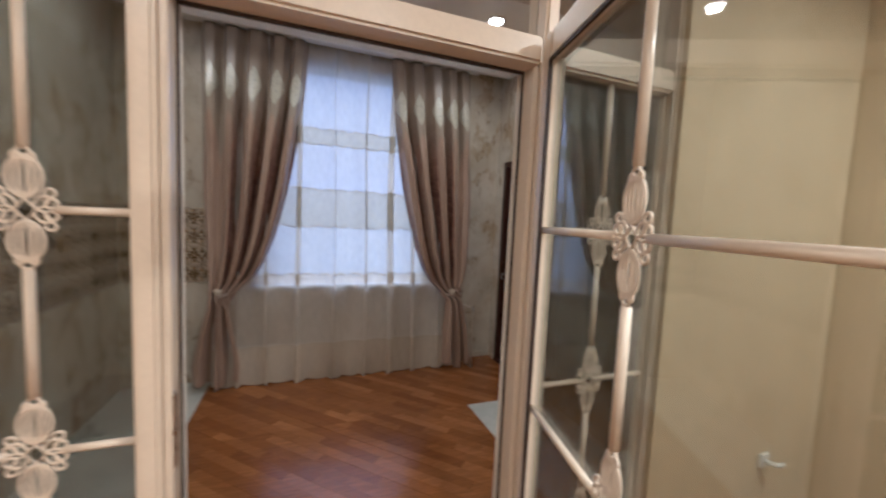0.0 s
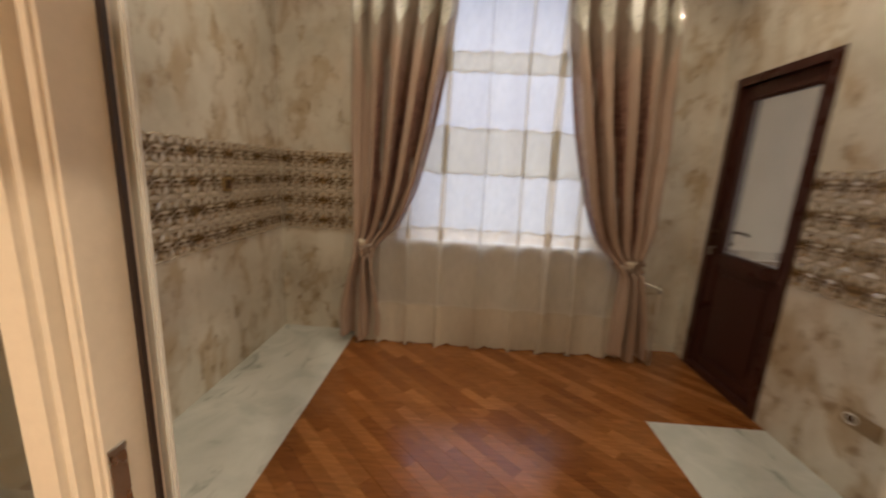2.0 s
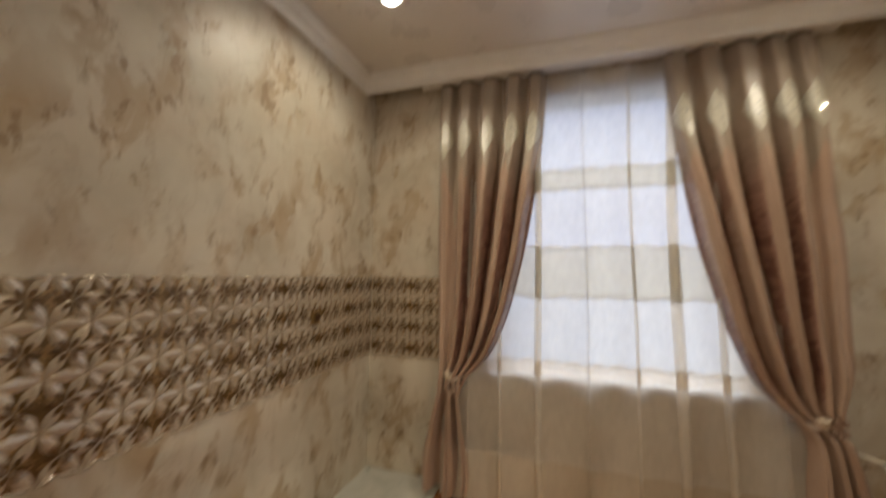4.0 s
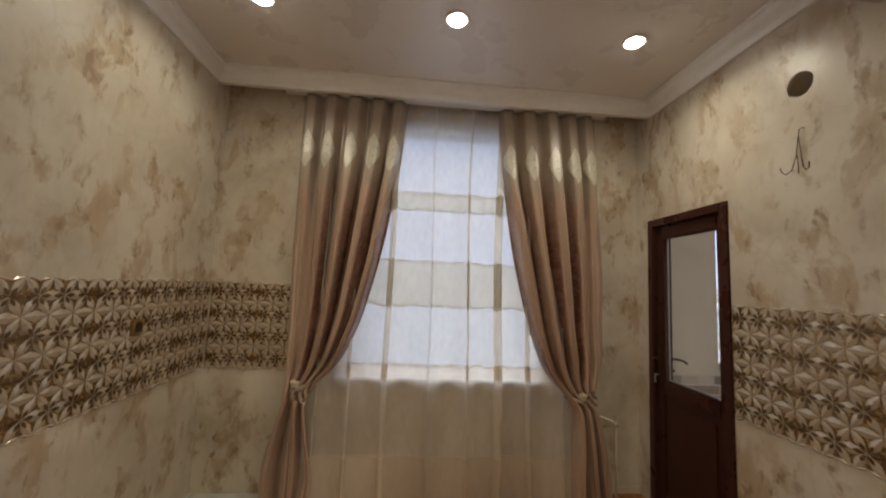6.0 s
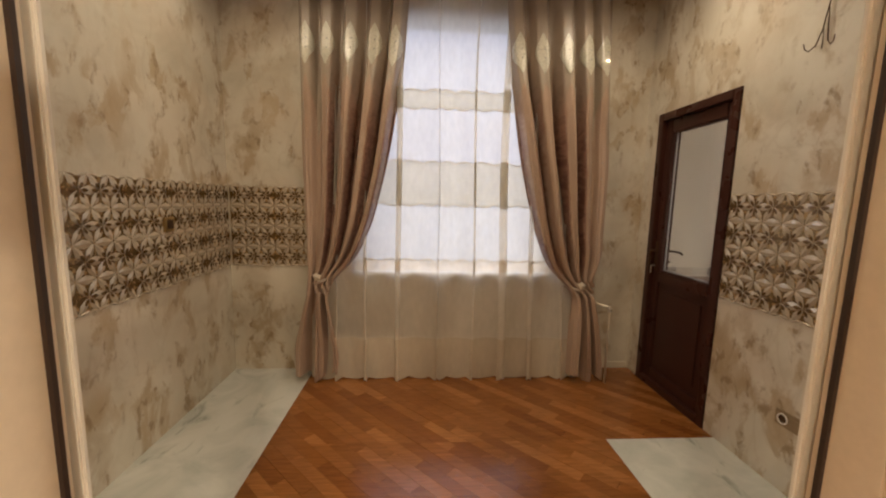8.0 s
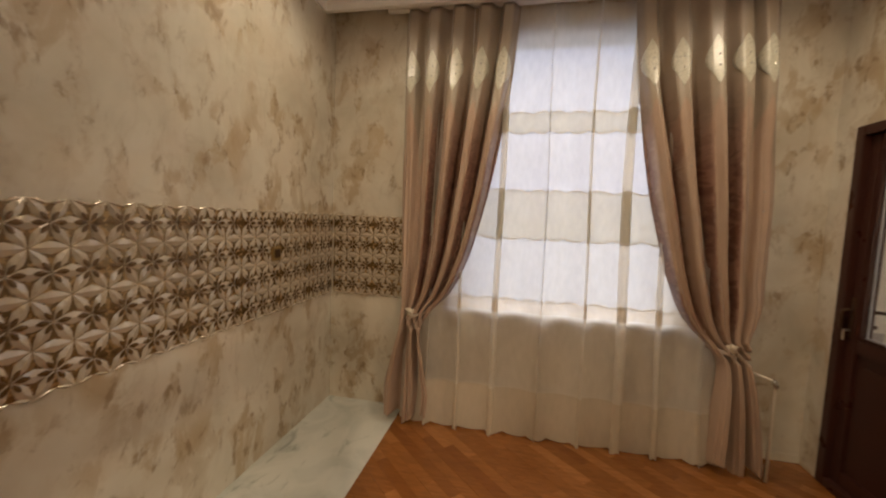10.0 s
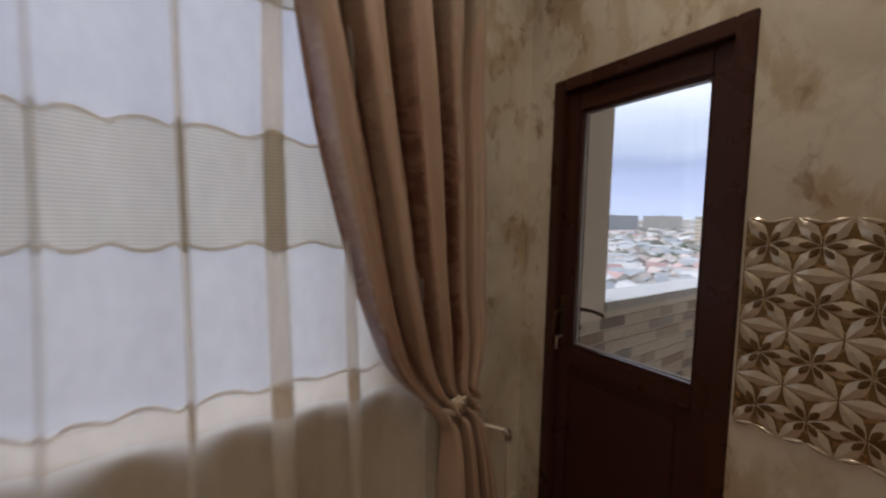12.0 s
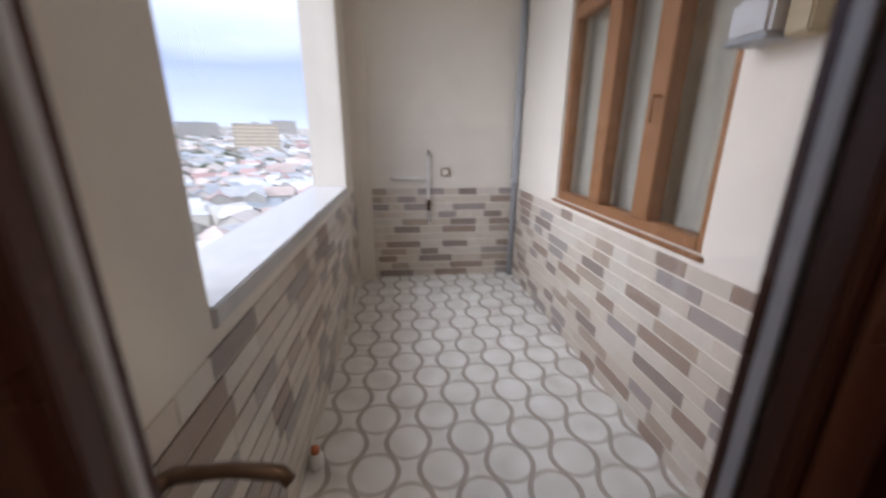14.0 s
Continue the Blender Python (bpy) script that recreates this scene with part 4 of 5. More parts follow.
# ---- fittings on the kitchen walls ----
duct = thing("vent_opening", "open round vent duct in the tiled wall", "vent", "", (0, VY, VZ))
part("duct_liner", tube([(0.01 + VR * 0, (VR - 0.002) * math.cos(a), (VR - 0.002) * math.sin(a)) for a in [k * math.tau / 32 for k in range(32)]], 0.003, 6, True), M_GREY, duct)
part("duct_end", box((0.140, -VR * 0.99, -VR * 0.99), (0.147, VR * 0.99, VR * 0.99)), M_DARK, duct, "dark end of the duct")

hook = thing("wall_hook", "bent dark wire hook hanging on the tiled wall", "hook", "", (-0.008, -1.31, 2.34))
part("wire", tube([(0.006, -0.022, 0.0), (-0.004, -0.020, 0.006), (-0.006, -0.008, -0.002), (-0.006, 0.0, -0.05), (-0.006, 0.012, -0.13), (-0.006, 0.035, -0.19), (-0.010, 0.06, -0.205), (-0.016, 0.075, -0.190), (-0.018, 0.08, -0.165)], 0.0024, 8), M_BRONZE, hook)
part("wire", tube([(-0.006, -0.006, -0.04), (-0.007, -0.012, -0.12), (-0.007, -0.018, -0.185), (-0.010, -0.035, -0.208), (-0.016, -0.052, -0.20), (-0.018, -0.056, -0.175)], 0.0024, 8), M_BRONZE, hook)
part("wire", tube([(-0.006, 0.008, -0.12), (-0.010, 0.0, -0.17), (-0.014, -0.004, -0.215)], 0.0022, 8), M_BRONZE, hook)

sock = thing("wall_socket", "tan double socket and switch plate low on the tiled wall", "socket", "", (0, -1.417, 0.37))
plate = part("plate", box((-0.009, -0.085, -0.040), (0, 0.085, 0.040), 0.003), M_SOCKET, sock)
part("rocker", box((-0.014, -0.072, -0.028), (-0.008, -0.008, 0.028), 0.003), M_SOCKET, plate)
cup = bmesh.new()
add_tube(cup, [(-0.012, 0.042 + 0.024 * math.cos(a), 0.024 * math.sin(a)) for a in [k * math.tau / 24 for k in range(24)]], 0.004, 6, True)
part("socket_ring", cup, M_WHITE, plate, "pale round socket ring")
part("socket_cup", tube([(-0.0095, 0.042, 0), (-0.011, 0.042, 0)], 0.021, 18), M_BRONZE, plate)

patch_box = thing("blank_socket_cover", "square brass-brown socket cover set in the relief tiles", "socket cover", "", (XW, -0.722, 1.227))
part("cover", box((0.0, -0.042, -0.042), (0.024, 0.042, 0.042), 0.004), M_SOCKET_BRASS, patch_box)
part("insert", box((0.023, -0.026, -0.026), (0.027, 0.026, 0.026), 0.002), M_BRONZE, patch_box)

# ---- decor band of relief tiles ----
LA, LH, BZ0 = 0.110, 0.0792, 0.856


def leaf_shape(bm, a, b, width, lift, index, base=0.0):
    """A ridged leaf from a to b in the tile's plane (y across, z up, -x out of the wall)."""
    a, b = Vector(a), Vector(b)
    d = b - a
    n = Vector((-d.y, d.x)) * width
    out = [a, a + 0.26 * d + 0.66 * n, a + 0.5 * d + n, a + 0.74 * d + 0.66 * n, b, a + 0.74 * d - 0.66 * n, a + 0.5 * d - n, a + 0.26 * d - 0.66 * n]
    rim = [bm.verts.new((-base - (0.35 * lift if k % 4 else 0.15 * lift), p.x, p.y)) for k, p in enumerate(out)]
    ridge = [bm.verts.new((-base - lift, *(a + f * d))) for f in (0.3, 0.5, 0.7)]
    for face in ((0, 1, "a"), (1, 2, "b", "a"), (2, 3, "c", "b"), (3, 4, "c"), (4, 5, "c"), (5, 6, "b", "c"), (6, 7, "a", "b"), (7, 0, "a")):
        f = bm.faces.new([ridge["abc".index(k)] if isinstance(k, str) else rim[k] for k in face])
        f.material_index = index


def decor_tile_mesh(columns):
    """Two columns of stars over the band's height: gold ground, raised pearl leaves, gold inner leaves."""
    bm = bmesh.new()
    w = columns * LA
    add_box(bm, (-0.006, 0, 0.018), (0, w, 8 * LH - 0.018), 0, 1)
    g = 0.96
    for row in range(9):
        star = row % 2 == 1
        z = row * LH
        shift = 0.5 * LA if star else 0.0
        for c in range(columns):
            y = c * LA + shift
            ends = [((y, z), (y + LA, z))] if 0 < row < 8 else []
            if row < 8:
                ends += [((y, z), (y + 0.5 * LA, z + LH)), ((y, z), (y - 0.5 * LA, z + LH))]
            for a, b in ends:
                a, b = Vector(a), Vector(b)
                if min(a.x, b.x) < -1e-6 or max(a.x, b.x) > w + 1e-6:
                    move = w if min(a.x, b.x) < -1e-6 else -w
                    a, b = a + Vector((move, 0)), b + Vector((move, 0))
                    if min(a.x, b.x) < -1e-6 or max(a.x, b.x) > w + 1e-6:
                        continue
                m = (a + b) / 2
                leaf_shape(bm, m + (a - m) * g, m + (b - m) * g, 0.208, 0.0062, 0, 0.005)
            if row in (0, 8):
                lift = 1 if row == 0 else -1
                mid = (y + 0.5 * LA, z + lift * 0.019)
                leaf_shape(bm, (y + 0.003, z + lift * 0.005), mid, 0.13, 0.008, 0, 0.004)
                leaf_shape(bm, mid, (y + LA - 0.003, z + lift * 0.005), 0.13, 0.008, 0, 0.004)
            if star:
                for k in range(6):
                    t = math.radians(60 * k)
                    dirn = Vector((math.cos(t) * LA * 0.5, math.copysign(LH * 0.5, math.sin(t)) if k % 3 else 0.0))
                    a, b = Vector((y, z)) + dirn * 0.12, Vector((y, z)) + dirn * 0.94
                    if a.x > 0 and b.x < w and b.x > 0 and a.x < w:
                        leaf_shape(bm, a, b, 0.215, 0.0014, 2, 0.0104)
    return mesh_of("decor_tile", bm, M_PETAL, M_GOLD, M_HOLLOW)


DECOR = decor_tile_mesh(3)


def band(wall, origin, turn, length):
    count = int(length / (3 * LA) + 0.999)
    for k in range(count):
        ob = new("decor_tile", DECOR)
        ob.parent = wall
        ob.matrix_world = Matrix.Translation(origin) @ Matrix.Rotation(turn, 4, "Z") @ Matrix.Translation((0, k * 3 * LA, 0))


WEST, NORTH, EAST = (bpy.data.objects[n] for n in ("wall_west", "wall_north", "wall_east"))
band(EAST, (0, DY0 - 0.008 - 3 * LA * 5 - 0.0, BZ0), 0.0, 3 * LA * 5)
band(WEST, (XW, -0.010, BZ0), math.pi, 2.6)
band(NORTH, (XW + 0.016 + 6 * LA, 0, BZ0), math.pi / 2, 6 * LA - 0.01)


# ---- balcony ----
BX1, BY0, BY1, BH = 3.46, -1.60, -0.03, 2.95
OX0, OX1, OZ0, OZ1 = 0.66, 2.87, 0.94, 2.75
structure("balcony_floor", box((0.15, BY0, -0.15), (BX1, 0.22, 0.0)), M_BAL_FLOOR, "glazed balcony floor tiles with a staggered ring pattern", "floor")
structure("balcony_ceiling", box((0.15, BY0, BH), (BX1, 0.22, BH + 0.15)), M_BAL_WALL, "cream balcony ceiling", "ceiling")
parapet = structure("wall_balcony_parapet", boxes([((0.15, BY1, 0), (BX1, 0.22, OZ0)), ((0.15, BY1, OZ0), (OX0, 0.22, BH)), ((OX1, BY1, OZ0), (BX1, 0.22, BH)), ((OX0, BY1, OZ1), (OX1, 0.22, BH))]),
                    M_BAL_WALL, "cream balcony wall with a wide open bay above the parapet", "wall")
structure("balcony_ledge", box((OX0, BY1 - 0.012, OZ0), (OX1, 0.24, OZ0 + 0.057), 0.006), M_LEDGE, "white tiled ledge on the balcony parapet", "ledge")
back = structure("wall_balcony_back", boxes([((BX1, BY0 - 0.15, 0), (BX1 + 0.15, 0.22, BH)), ((BX1 - 0.085, BY1 - 0.14, 0), (BX1, BY1, BH)), ((BX1 - 0.03, BY0, 2.74), (BX1, BY1 - 0.14, BH))]),
                 M_BAL_WALL, "cream end wall of the balcony with a tiled dado", "wall")
QX0, QX1, QZ0, QZ1 = 1.07, 2.48, 0.945, 2.38
inner_wall = structure("wall_balcony_inner", boxes([((0.15, BY0 - 0.15, 0), (BX1, BY0, QZ0)), ((0.15, BY0 - 0.15, QZ0), (QX0, BY0, BH)), ((QX1, BY0 - 0.15, QZ0), (BX1, BY0, BH)), ((QX0, BY0 - 0.15, QZ1), (QX1, BY0, BH))]),
                       M_BAL_WALL, "cream balcony wall with an oak-framed window over a tiled dado", "wall")
structure("wall_balcony_near", boxes([((0.152, BY0, 0), (0.158, DY0, BH)), ((0.152, DY0, DZ), (0.158, DY1, BH)), ((0.152, DY1, 0), (0.158, BY1, BH))]), M_BAL_WALL, "cream render around the balcony door", "wall")

win2 = tagged(new("window_2"), "golden-oak framed three-part balcony window with pale curtains behind", "window", kind="structure")
fw = 0.055
mull = [1.50, 1.95]
yf0, yf1 = BY0 - 0.09, BY0 - 0.02
part("window_frame", boxes([((QX0, yf0, QZ0), (QX0 + fw, yf1, QZ1)), ((QX1 - fw, yf0, QZ0), (QX1, yf1, QZ1)), ((QX0 + fw, yf0, QZ0), (QX1 - fw, yf1, QZ0 + fw)), ((QX0 + fw, yf0, QZ1 - fw), (QX1 - fw, yf1, QZ1))], 0.005), M_OAK, win2)
xs = [QX0 + fw] + mull + [QX1 - fw]
for mx in mull:
    part("mullion", box((mx - 0.065, yf0, QZ0 + fw), (mx + 0.065, yf1 + 0.008, QZ1 - fw), 0.005), M_OAK, win2)
for a, b in zip(xs, xs[1:]):
    lo, hi = a + (0.065 if a in mull else 0.0), b - (0.065 if b in mull else 0.0)
    part("transom", box((lo, yf0, 2.10), (hi, yf1, 2.18), 0.005), M_OAK, win2)
    p = part("pane", box((a, yf0 + 0.03, QZ0 + fw), (b, yf0 + 0.036, QZ1 - fw)), M_GLASS, win2)
    p.visible_shadow = False
part("handle", tube([(1.47, yf1, 1.55), (1.47, yf1 + 0.045, 1.55), (1.47, yf1 + 0.048, 1.54), (1.47, yf1 + 0.045, 1.44)], 0.007, 8), M_OAK, win2)
part("window_sill", box((QX0 - 0.02, BY0 - 0.02, QZ0 - 0.022), (QX1 + 0.02, BY0 + 0.018, QZ0 - 0.002), 0.004), M_OAK, win2)
net = thing("net_curtain", "pale net curtain hanging behind the oak-framed window", "curtain")
zz, uu = np.meshgrid(np.linspace(2.45, 0.7, 12), np.linspace(0, 1, 240), indexing="ij")
cl = grid_mesh("cloth", np.stack([0.95 + 1.65 * uu, BY0 - 0.165 + 0.007 * np.sin(uu * 75) + 0.006 * np.sin(uu * 31), zz], -1), None, M_PALE_CLOTH)
cl.parent = net
structure("wall_inner_room", boxes([((0.3, BY0 - 1.6, 0), (3.4, BY0 - 1.5, 2.9)), ((0.2, BY0 - 1.6, 0), (0.3, BY0 - 0.152, 2.9)), ((3.4, BY0 - 1.6, 0), (3.5, BY0 - 0.152, 2.9)), ((0.2, BY0 - 1.6, 2.9), (3.5, BY0 - 0.152, 3.0)), ((0.2, BY0 - 1.6, -0.1), (3.5, BY0 - 0.152, 0.0))]),
          M_PLASTER, "plain beige walls of the room behind the window", "wall")

drain = thing("drain_pipe", "grey plastic drain pipe standing in the balcony corner", "pipe")
part("pipe", tube([(BX1 - 0.06, BY0 + 0.038, 0.0), (BX1 - 0.06, BY0 + 0.038, BH)], 0.030, 16), M_GREY, drain)
for z in (0.92, 1.75):
    part("collar", tube([(BX1 - 0.06, BY0 + 0.038, z), (BX1 - 0.06, BY0 + 0.038, z + 0.07)], 0.036, 16), M_GREY, drain)

water = thing("water_pipe", "white plastic water pipe with a bronze tap on the tiled wall", "pipe")
wx = BX1 - 0.022
part("riser", tube([(wx, -0.725, 1.225), (wx, -0.725, 0.56)], 0.016, 10), M_PIPE, water)
part("branch", tube([(wx, -0.725, 0.994), (wx, -0.36, 0.994)], 0.015, 10), M_PIPE, water)
part("wall_elbow", tube([(BX1, -0.725, 1.245), (wx - 0.012, -0.725, 1.245), (wx - 0.014, -0.725, 1.21)], 0.017, 10), M_STEEL, water)
tap = part("tap_body", tube([(wx - 0.004, -0.725, 0.79), (wx - 0.004, -0.725, 0.68)], 0.017, 10), M_BRONZE, water)
part("tap_handle", boxes([((wx - 0.04, -0.76, 0.745), (wx - 0.016, -0.695, 0.757)), ((wx - 0.03, -0.736, 0.72), (wx - 0.016, -0.714, 0.76))], 0.003), M_BRONZE, tap)
bsock = thing("wall_socket", "beige weatherproof socket above the balcony dado", "socket", "", (BX1, -0.885, 1.052))
part("cover", box((-0.03, -0.04, -0.04), (0, 0.04, 0.04), 0.006), M_SOCKET, bsock)
part("lid", box((-0.036, -0.030, -0.028), (-0.029, 0.030, 0.030), 0.004), M_BAL_WALL, bsock)
unit = thing("wall_box", "white casing with an ochre junction box high beside the window", "electrical box", "", (0.86, BY0, 1.70))
part("casing", box((0.02, 0.0, -0.05), (0.16, 0.12, 0.06), 0.012), M_LEDGE, unit)
part("lip", box((0.018, 0.002, -0.058), (0.162, 0.126, -0.048), 0.004), M_GREY, unit)
part("junction_box", box((-0.06, 0.0, -0.06), (0.012, 0.08, 0.05), 0.006), M_OCHRE, unit, "ochre junction box")
pot = thing("small_bottle", "small white bottle with an orange-red cap on the balcony floor", "bottle", "", (1.16, -0.075, 0))
part("body", lathe([(0.002, 0.0), (0.03, 0.001), (0.032, 0.01), (0.031, 0.055), (0.015, 0.072)], 18), M_PIPE, pot)
part("cap", lathe([(0.016, 0.071), (0.018, 0.073), (0.017, 0.10), (0.003, 0.103)], 16), M_TERRACOTTA, pot, "orange-red cap")


# ---- city outside ----
GZ = -34.0


def ground_z(dist):
    """The land climbs gently away from the building."""
    return GZ + 0.034 * min(max(0.0, dist - 200.0), 2500.0)


bm = bmesh.new()
rings = []
for dist in (0, 60, 200, 500, 1000, 1800, 2700, 4500):
    rings.append([bm.verts.new((dist * math.sin(radians(a)), 2 + dist * math.cos(radians(a)), ground_z(dist) - (12.0 if dist > 3000 else 0.0))) for a in range(0, 361, 6)])
for ra, rb in zip(rings, rings[1:]):
    for k in range(len(ra) - 1):
        try:
            bm.faces.new((ra[k], rb[k], rb[k + 1], ra[k + 1]))
        except ValueError:
            pass
structure("ground", bm, flecked("dry_city_ground", (0.34, 0.33, 0.30), 0.9, 0.3, 0.02), "pale built-up ground far below, climbing to the horizon", "ground")
roof_tones = [(0.50, 0.49, 0.48), (0.42, 0.42, 0.43), (0.56, 0.54, 0.52), (0.42, 0.27, 0.25), (0.46, 0.37, 0.33), (0.34, 0.36, 0.38), (0.48, 0.43, 0.40)]
M_ROOFS = [flecked("roof_sheet", c, 0.55, 0.15, 0.4) for c in roof_tones]
M_HOUSE = flecked("pale_house_render", (0.55, 0.52, 0.47), 0.8, 0.15, 0.3)
M_PANE_FAR = material("dim_far_window", (0.22, 0.21, 0.20), 0.3)
M_LEAF = flecked("tree_leaves", (0.055, 0.085, 0.035), 0.8, 0.35, 0.6)
M_YELLOW = flecked("yellow_block_render", (0.74, 0.63, 0.47), 0.8, 0.1, 0.2)
rng = random.Random(11)


def add_house(bm, x, y, w, d, h, turn, roof_index):
    """Walls, gabled roof with eaves, and window recesses, in one body."""
    m = Matrix.Translation((x, y, ground_z(math.hypot(x, y)))) @ Matrix.Rotation(turn, 4, "Z")
    e = 0.5
    rise = min(w, d) * 0.28

    def v(px, py, pz):
        return bm.verts.new(m @ Vector((px, py, pz)))

    b = [v(-w / 2, -d / 2, 0), v(w / 2, -d / 2, 0), v(w / 2, d / 2, 0), v(-w / 2, d / 2, 0)]
    t = [v(-w / 2, -d / 2, h), v(w / 2, -d / 2, h), v(w / 2, d / 2, h), v(-w / 2, d / 2, h)]
    for k in range(4):
        bm.faces.new((b[k], b[(k + 1) % 4], t[(k + 1) % 4], t[k])).material_index = 0
    r0, r1 = v(-w / 2, 0, h + rise), v(w / 2, 0, h + rise)
    bm.faces.new((t[0], t[3], r0)).material_index = 0
    bm.faces.new((t[1], t[2], r1)).material_index = 0
    for s in (-1, 1):
        q = [v(-w / 2 - e, s * (d / 2 + e), h - 0.25), v(w / 2 + e, s * (d / 2 + e), h - 0.25), v(w / 2 + e, 0, h + rise + 0.12), v(-w / 2 - e, 0, h + rise + 0.12)]
        bm.faces.new(q).material_index = roof_index
    for s in (-1, 1):
        k = -w / 2 + 1.6
        while k < w / 2 - 1.0:
            q = [v(k, s * (d / 2 + 0.03), 1.2), v(k + 1.1, s * (d / 2 + 0.03), 1.2), v(k + 1.1, s * (d / 2 + 0.03), 2.5), v(k, s * (d / 2 + 0.03), 2.5)]
            bm.faces.new(q).material_index = len(M_ROOFS) + 1
            k += 3.0


def polar(az, dist):
    a = radians(az)
    return dist * math.sin(a), dist * math.cos(a)


# nearest houses are things of their own
houses_near = 0
for k in range(60):
    az, dist = rng.uniform(50, 82), rng.uniform(55, 190)
    x, y = polar(az, dist)
    bm = bmesh.new()
    add_house(bm, 0, 0, rng.uniform(8, 15), rng.uniform(7, 11), rng.uniform(3.2, 7), 0, rng.randint(1, len(M_ROOFS)))
    h = part("house", bm, [M_HOUSE] + M_ROOFS + [M_PANE_FAR])
    h.matrix_world = Matrix.Translation((x, y, 0)) @ Matrix.Rotation(rng.uniform(0, 3.14), 4, "Z")
    tagged(h, "low pale house with a pitched sheet-metal roof, far below", "house", "houses below the balcony")
bm = bmesh.new()
for k in range(2600):
    dist = 190 * (12.0 ** rng.random())
    x, y = polar(rng.uniform(40, 92), dist)
    add_house(bm, x, y, rng.uniform(9, 20), rng.uniform(8, 13), rng.uniform(3.5, 9) * (1 + dist / 2500), rng.uniform(0, 3.14), rng.randint(1, len(M_ROOFS)))
tagged(part("distant_houses", bm, [M_HOUSE] + M_ROOFS + [M_PANE_FAR]), "dense spread of low pale houses reaching the horizon", "houses", kind="stuff")


def leaf_clump(verts, faces, c, r, count):
    for _ in range(count):
        d = Vector((rng.gauss(0, 1), rng.gauss(0, 1), rng.gauss(0, 0.8))).normalized() * r * rng.uniform(0.55, 1.05)
        p = Vector(c) + d
        a = Vector((rng.gauss(0, 1), rng.gauss(0, 1), rng.gauss(0, 1))).normalized() * r * 0.25
        b = a.orthogonal().normalized() * r * 0.2
        n = len(verts)
        verts += [p - a, p + b, p + a, p - b]
        faces.append((n, n + 1, n + 2, n + 3))


verts, faces = [], []
for k in range(520):
    dist = 280 * (6.0 ** rng.random())
    az = rng.choice([rng.uniform(44, 90), rng.gauss(64, 3)])
    x, y = polar(az, dist)
    h = rng.uniform(6, 12)
    tz = ground_z(dist)
    for j in range(3):
        leaf_clump(verts, faces, (x + rng.uniform(-2, 2), y + rng.uniform(-2, 2), tz + h * rng.uniform(0.55, 0.9)), h * rng.uniform(0.25, 0.42), 16)
    n = len(verts)
    verts += [Vector((x - 0.25, y, tz)), Vector((x + 0.25, y, tz)), Vector((x + 0.12, y, tz + h * 0.7)), Vector((x - 0.12, y, tz + h * 0.7))]
    faces.append((n, n + 1, n + 2, n + 3))
me = bpy.data.meshes.new("distant_trees")
me.from_pydata([tuple(v) for v in verts], [], faces)
me.materials.append(M_LEAF)
tagged(new("distant_trees", me), "scattered dark green trees between the far houses", "trees", kind="stuff")


def apartment_block(name, az, dist, width, depth, height, mat, label, floors, cols):
    x, y = polar(az, dist)
    t = thing(name, label, "apartment building", "", (x, y, ground_z(dist)))
    t.rotation_euler = (0, 0, -radians(az))
    part("wall", box((-width / 2, -depth / 2, 0), (width / 2, depth / 2, height)), mat, t)
    part("roof", boxes([((-width / 2 - 0.4, -depth / 2 - 0.4, height), (width / 2 + 0.4, depth / 2 + 0.4, height + 0.8)), ((-3, -3, height + 0.8), (3, 3, height + 3))]), M_ROOFS[1], t)
    fh, cw = height / floors, width / cols
    shared = mesh_of("window", boxes([((-cw * 0.25, -0.12, -fh * 0.22), (cw * 0.25, 0.0, fh * 0.25))]), M_PANE_FAR)
    for i in range(floors):
        for j in range(cols):
            w = new("window", shared)
            w.parent = t
            w.location = (-width / 2 + (j + 0.5) * cw, -depth / 2, (i + 0.55) * fh)
    return t


apartment_block("apartment_building", 70.5, 520, 50, 16, 38, M_YELLOW, "long yellow apartment block far across the city", 9, 12)
apartment_block("apartment_building", 64.0, 900, 70, 20, 36, M_HOUSE, "grey apartment block near the horizon", 9, 10)
apartment_block("apartment_building", 58.0, 820, 90, 20, 37, M_ROOFS[5], "wide grey block near the horizon", 6, 14)
apartment_block("apartment_building", 74.0, 1100, 60, 20, 42, M_HOUSE, "pale apartment block near the horizon", 10, 9)


# ---- balcony dado tiles ----
TONES = [(0.60, 0.54, 0.46), (0.62, 0.57, 0.50), (0.57, 0.50, 0.42), (0.31, 0.235, 0.19), (0.26, 0.215, 0.19), (0.40, 0.325, 0.26), (0.34, 0.30, 0.28)]
M_DADO = [flecked("dado_tile", c, 0.4, 0.10, 18) for c in TONES]
ROW_H, GAP = 0.0757, 0.003
dado_meshes = {}


def dado_piece(length, tone):
    key = (round(length, 2), tone)
    if key not in dado_meshes:
        L = key[0] - GAP
        dado_meshes[key] = mesh_of("dado_tile", box((0, 0, 0), (L, 0.007, ROW_H - 0.012), 0.0), M_DADO[tone])
    return dado_meshes[key]


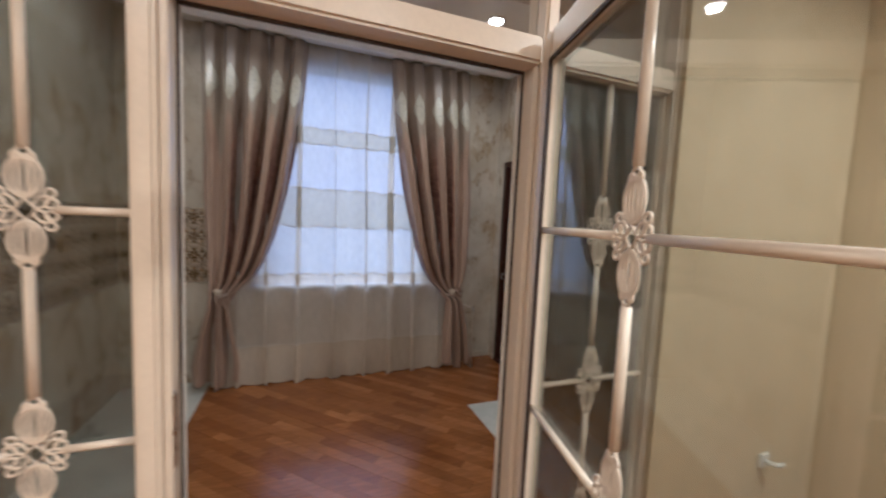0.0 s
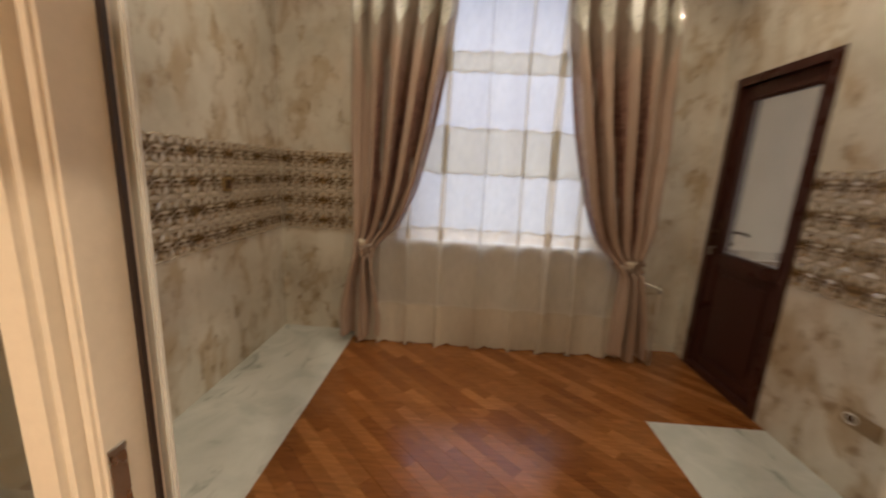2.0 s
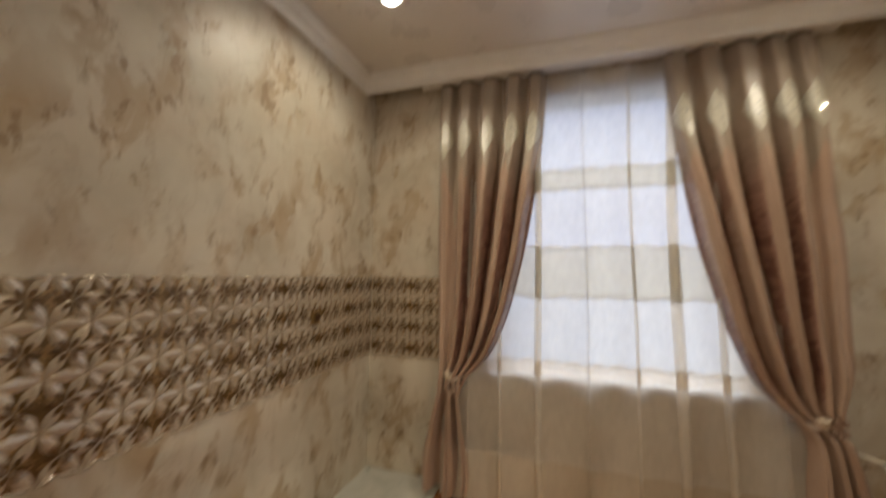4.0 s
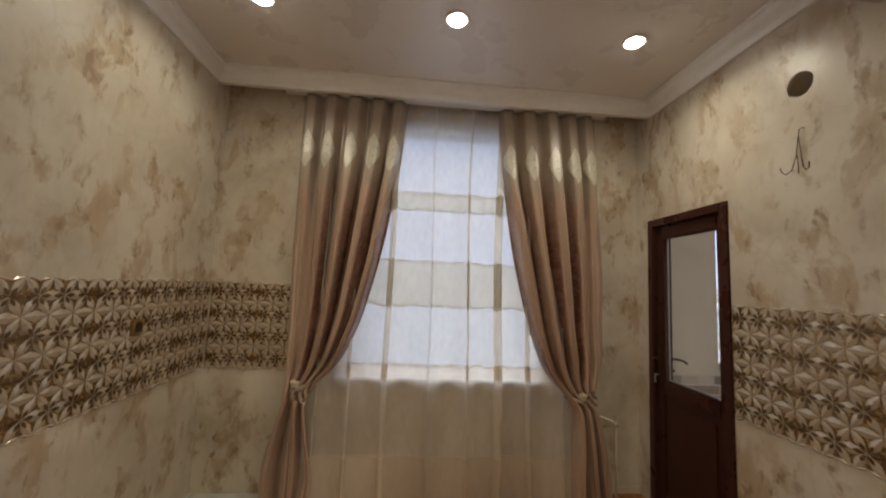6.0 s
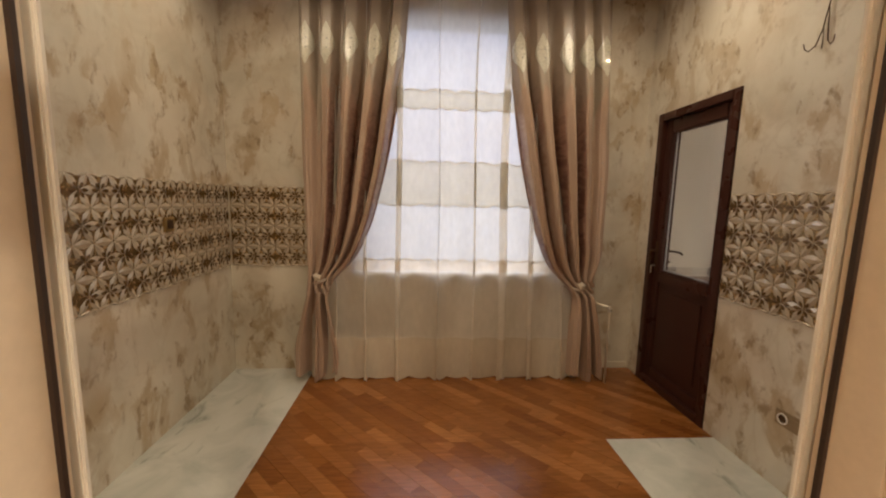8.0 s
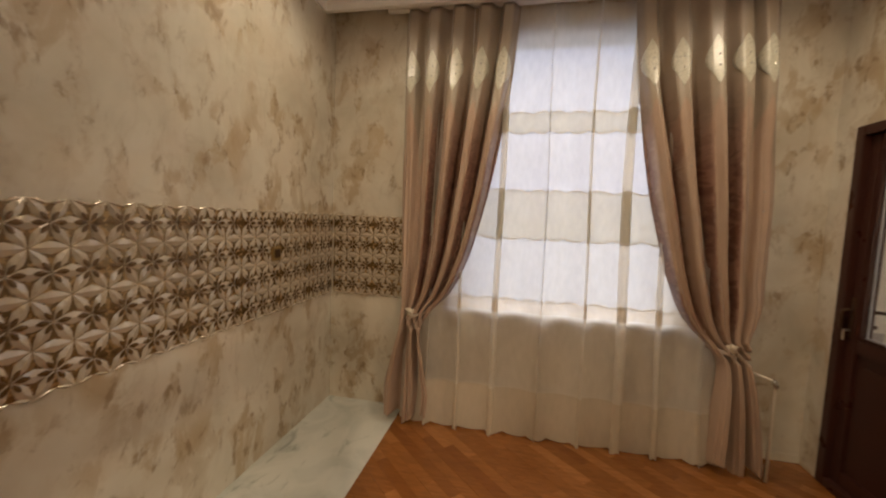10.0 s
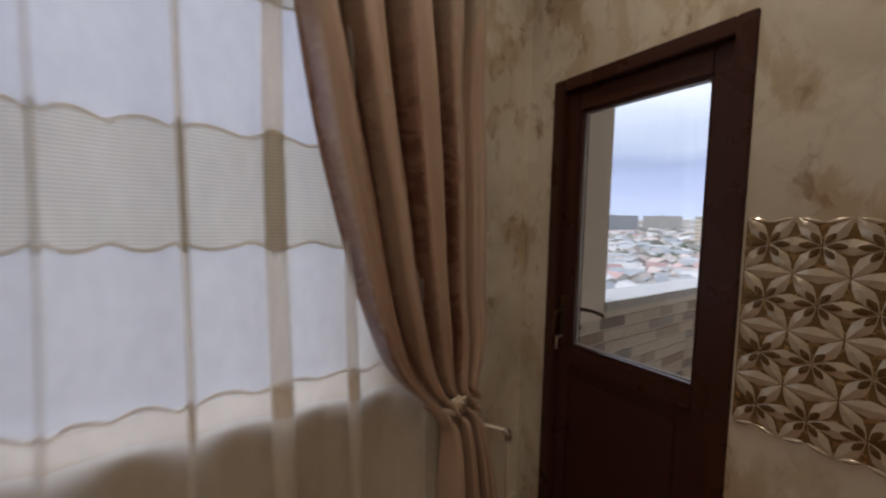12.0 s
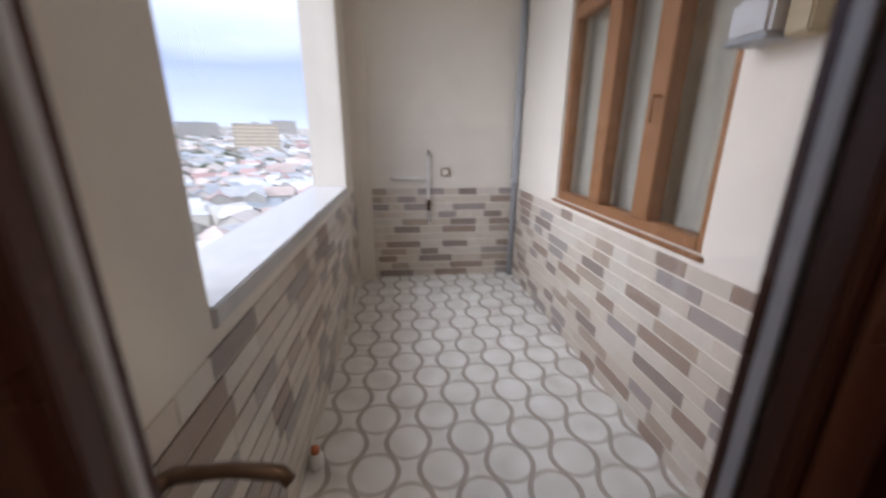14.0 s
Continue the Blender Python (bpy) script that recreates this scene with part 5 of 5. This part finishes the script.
def dado(wall, origin, turn, length, seed, rows=12):
    r = random.Random(seed)
    base = Matrix.Translation(origin) @ Matrix.Rotation(turn, 4, "Z")
    for row in range(rows):
        x, last_dark = 0.0, False
        while x < length - 0.02:
            dark = (r.random() < 0.55) if not last_dark else False
            want = r.choice([0.18, 0.26, 0.34]) if dark else r.choice([0.14, 0.22, 0.30])
            want = min(want, round(length - x, 2))
            if want < 0.03:
                break
            ob = new("dado_tile", dado_piece(want, r.choice([3, 4, 5, 6]) if dark else r.choice([0, 1, 2])))
            ob.parent = wall
            ob.matrix_world = base @ Matrix.Translation((x, 0, row * ROW_H))
            x += round(want, 2)
            last_dark = dark


dado(inner_wall, (0.16, BY0, 0.0), 0.0, 3.29, 5)
dado(parapet, (BX1 - 0.086, BY1, 0.0), math.pi, 3.20, 6)
dado(back, (BX1, BY0, 0.0), math.pi / 2, 1.42, 7)


# ---- parquet strips, laid at 45 degrees ----
FLOOR = bpy.data.objects["floor"]
PW, PL = 0.072, 0.43


def clip_poly(poly, x0, x1, y0, y1):
    for axis, lim, keep in ((0, x0, 1), (0, x1, -1), (1, y0, 1), (1, y1, -1)):
        out = []
        for a, b in zip(poly, poly[1:] + poly[:1]):
            ina, inb = (a[axis] - lim) * keep >= 0, (b[axis] - lim) * keep >= 0
            if ina:
                out.append(a)
            if ina != inb:
                f = (lim - a[axis]) / (b[axis] - a[axis])
                out.append((a[0] + f * (b[0] - a[0]), a[1] + f * (b[1] - a[1])))
        poly = out
        if len(poly) < 3:
            return []
    return poly


c45 = math.sqrt(0.5)
along, across = Vector((c45, -c45)), Vector((c45, c45))
rects = [(-2.668, -0.679, Y_DOOR - 0.14, -0.977), (-2.668, 0.0, -0.977, 0.0), (-0.0, 0.035, DY0, DY1)]
shared_strip = None
for i in range(-60, 60):
    offset = (i * 0.37) % 1.0
    for j in range(-12, 12):
        a = Vector((-1.5, -1.3)) + across * (i * PW) + along * ((j + offset) * PL)
        g = 0.0006
        q = [a + across * g + along * g, a + across * g + along * (PL - g), a + across * (PW - g) + along * (PL - g), a + across * (PW - g) + along * g]
        for x0, x1, y0, y1 in rects:
            poly = clip_poly([tuple(p) for p in q], x0, x1, y0, y1)
            if len(poly) < 3:
                continue
            area = abs(sum(p[0] * n[1] - n[0] * p[1] for p, n in zip(poly, poly[1:] + poly[:1]))) / 2
            if area < 4e-6:
                continue
            cx, cy = sum(p[0] for p in poly) / len(poly), sum(p[1] for p in poly) / len(poly)
            whole = len(poly) == 4 and area > (PW - 2 * g) * (PL - 2 * g) * 0.9999
            if whole and shared_strip:
                me = shared_strip
            else:
                bm = bmesh.new()
                top = [bm.verts.new((p[0] - cx, p[1] - cy, 0)) for p in poly]
                low = [bm.verts.new((p[0] - cx, p[1] - cy, -0.012)) for p in poly]
                bm.faces.new(top)
                for k in range(len(poly)):
                    bm.faces.new((top[k], low[k], low[(k + 1) % len(poly)], top[(k + 1) % len(poly)]))
                me = mesh_of("parquet_strip", bm, M_PARQUET)
                if whole:
                    shared_strip = me
            ob = new("parquet_strip", me)
            ob.parent = FLOOR
            ob.location = (cx, cy, -0.0004 * ((i * 7 + j * 3) % 3))
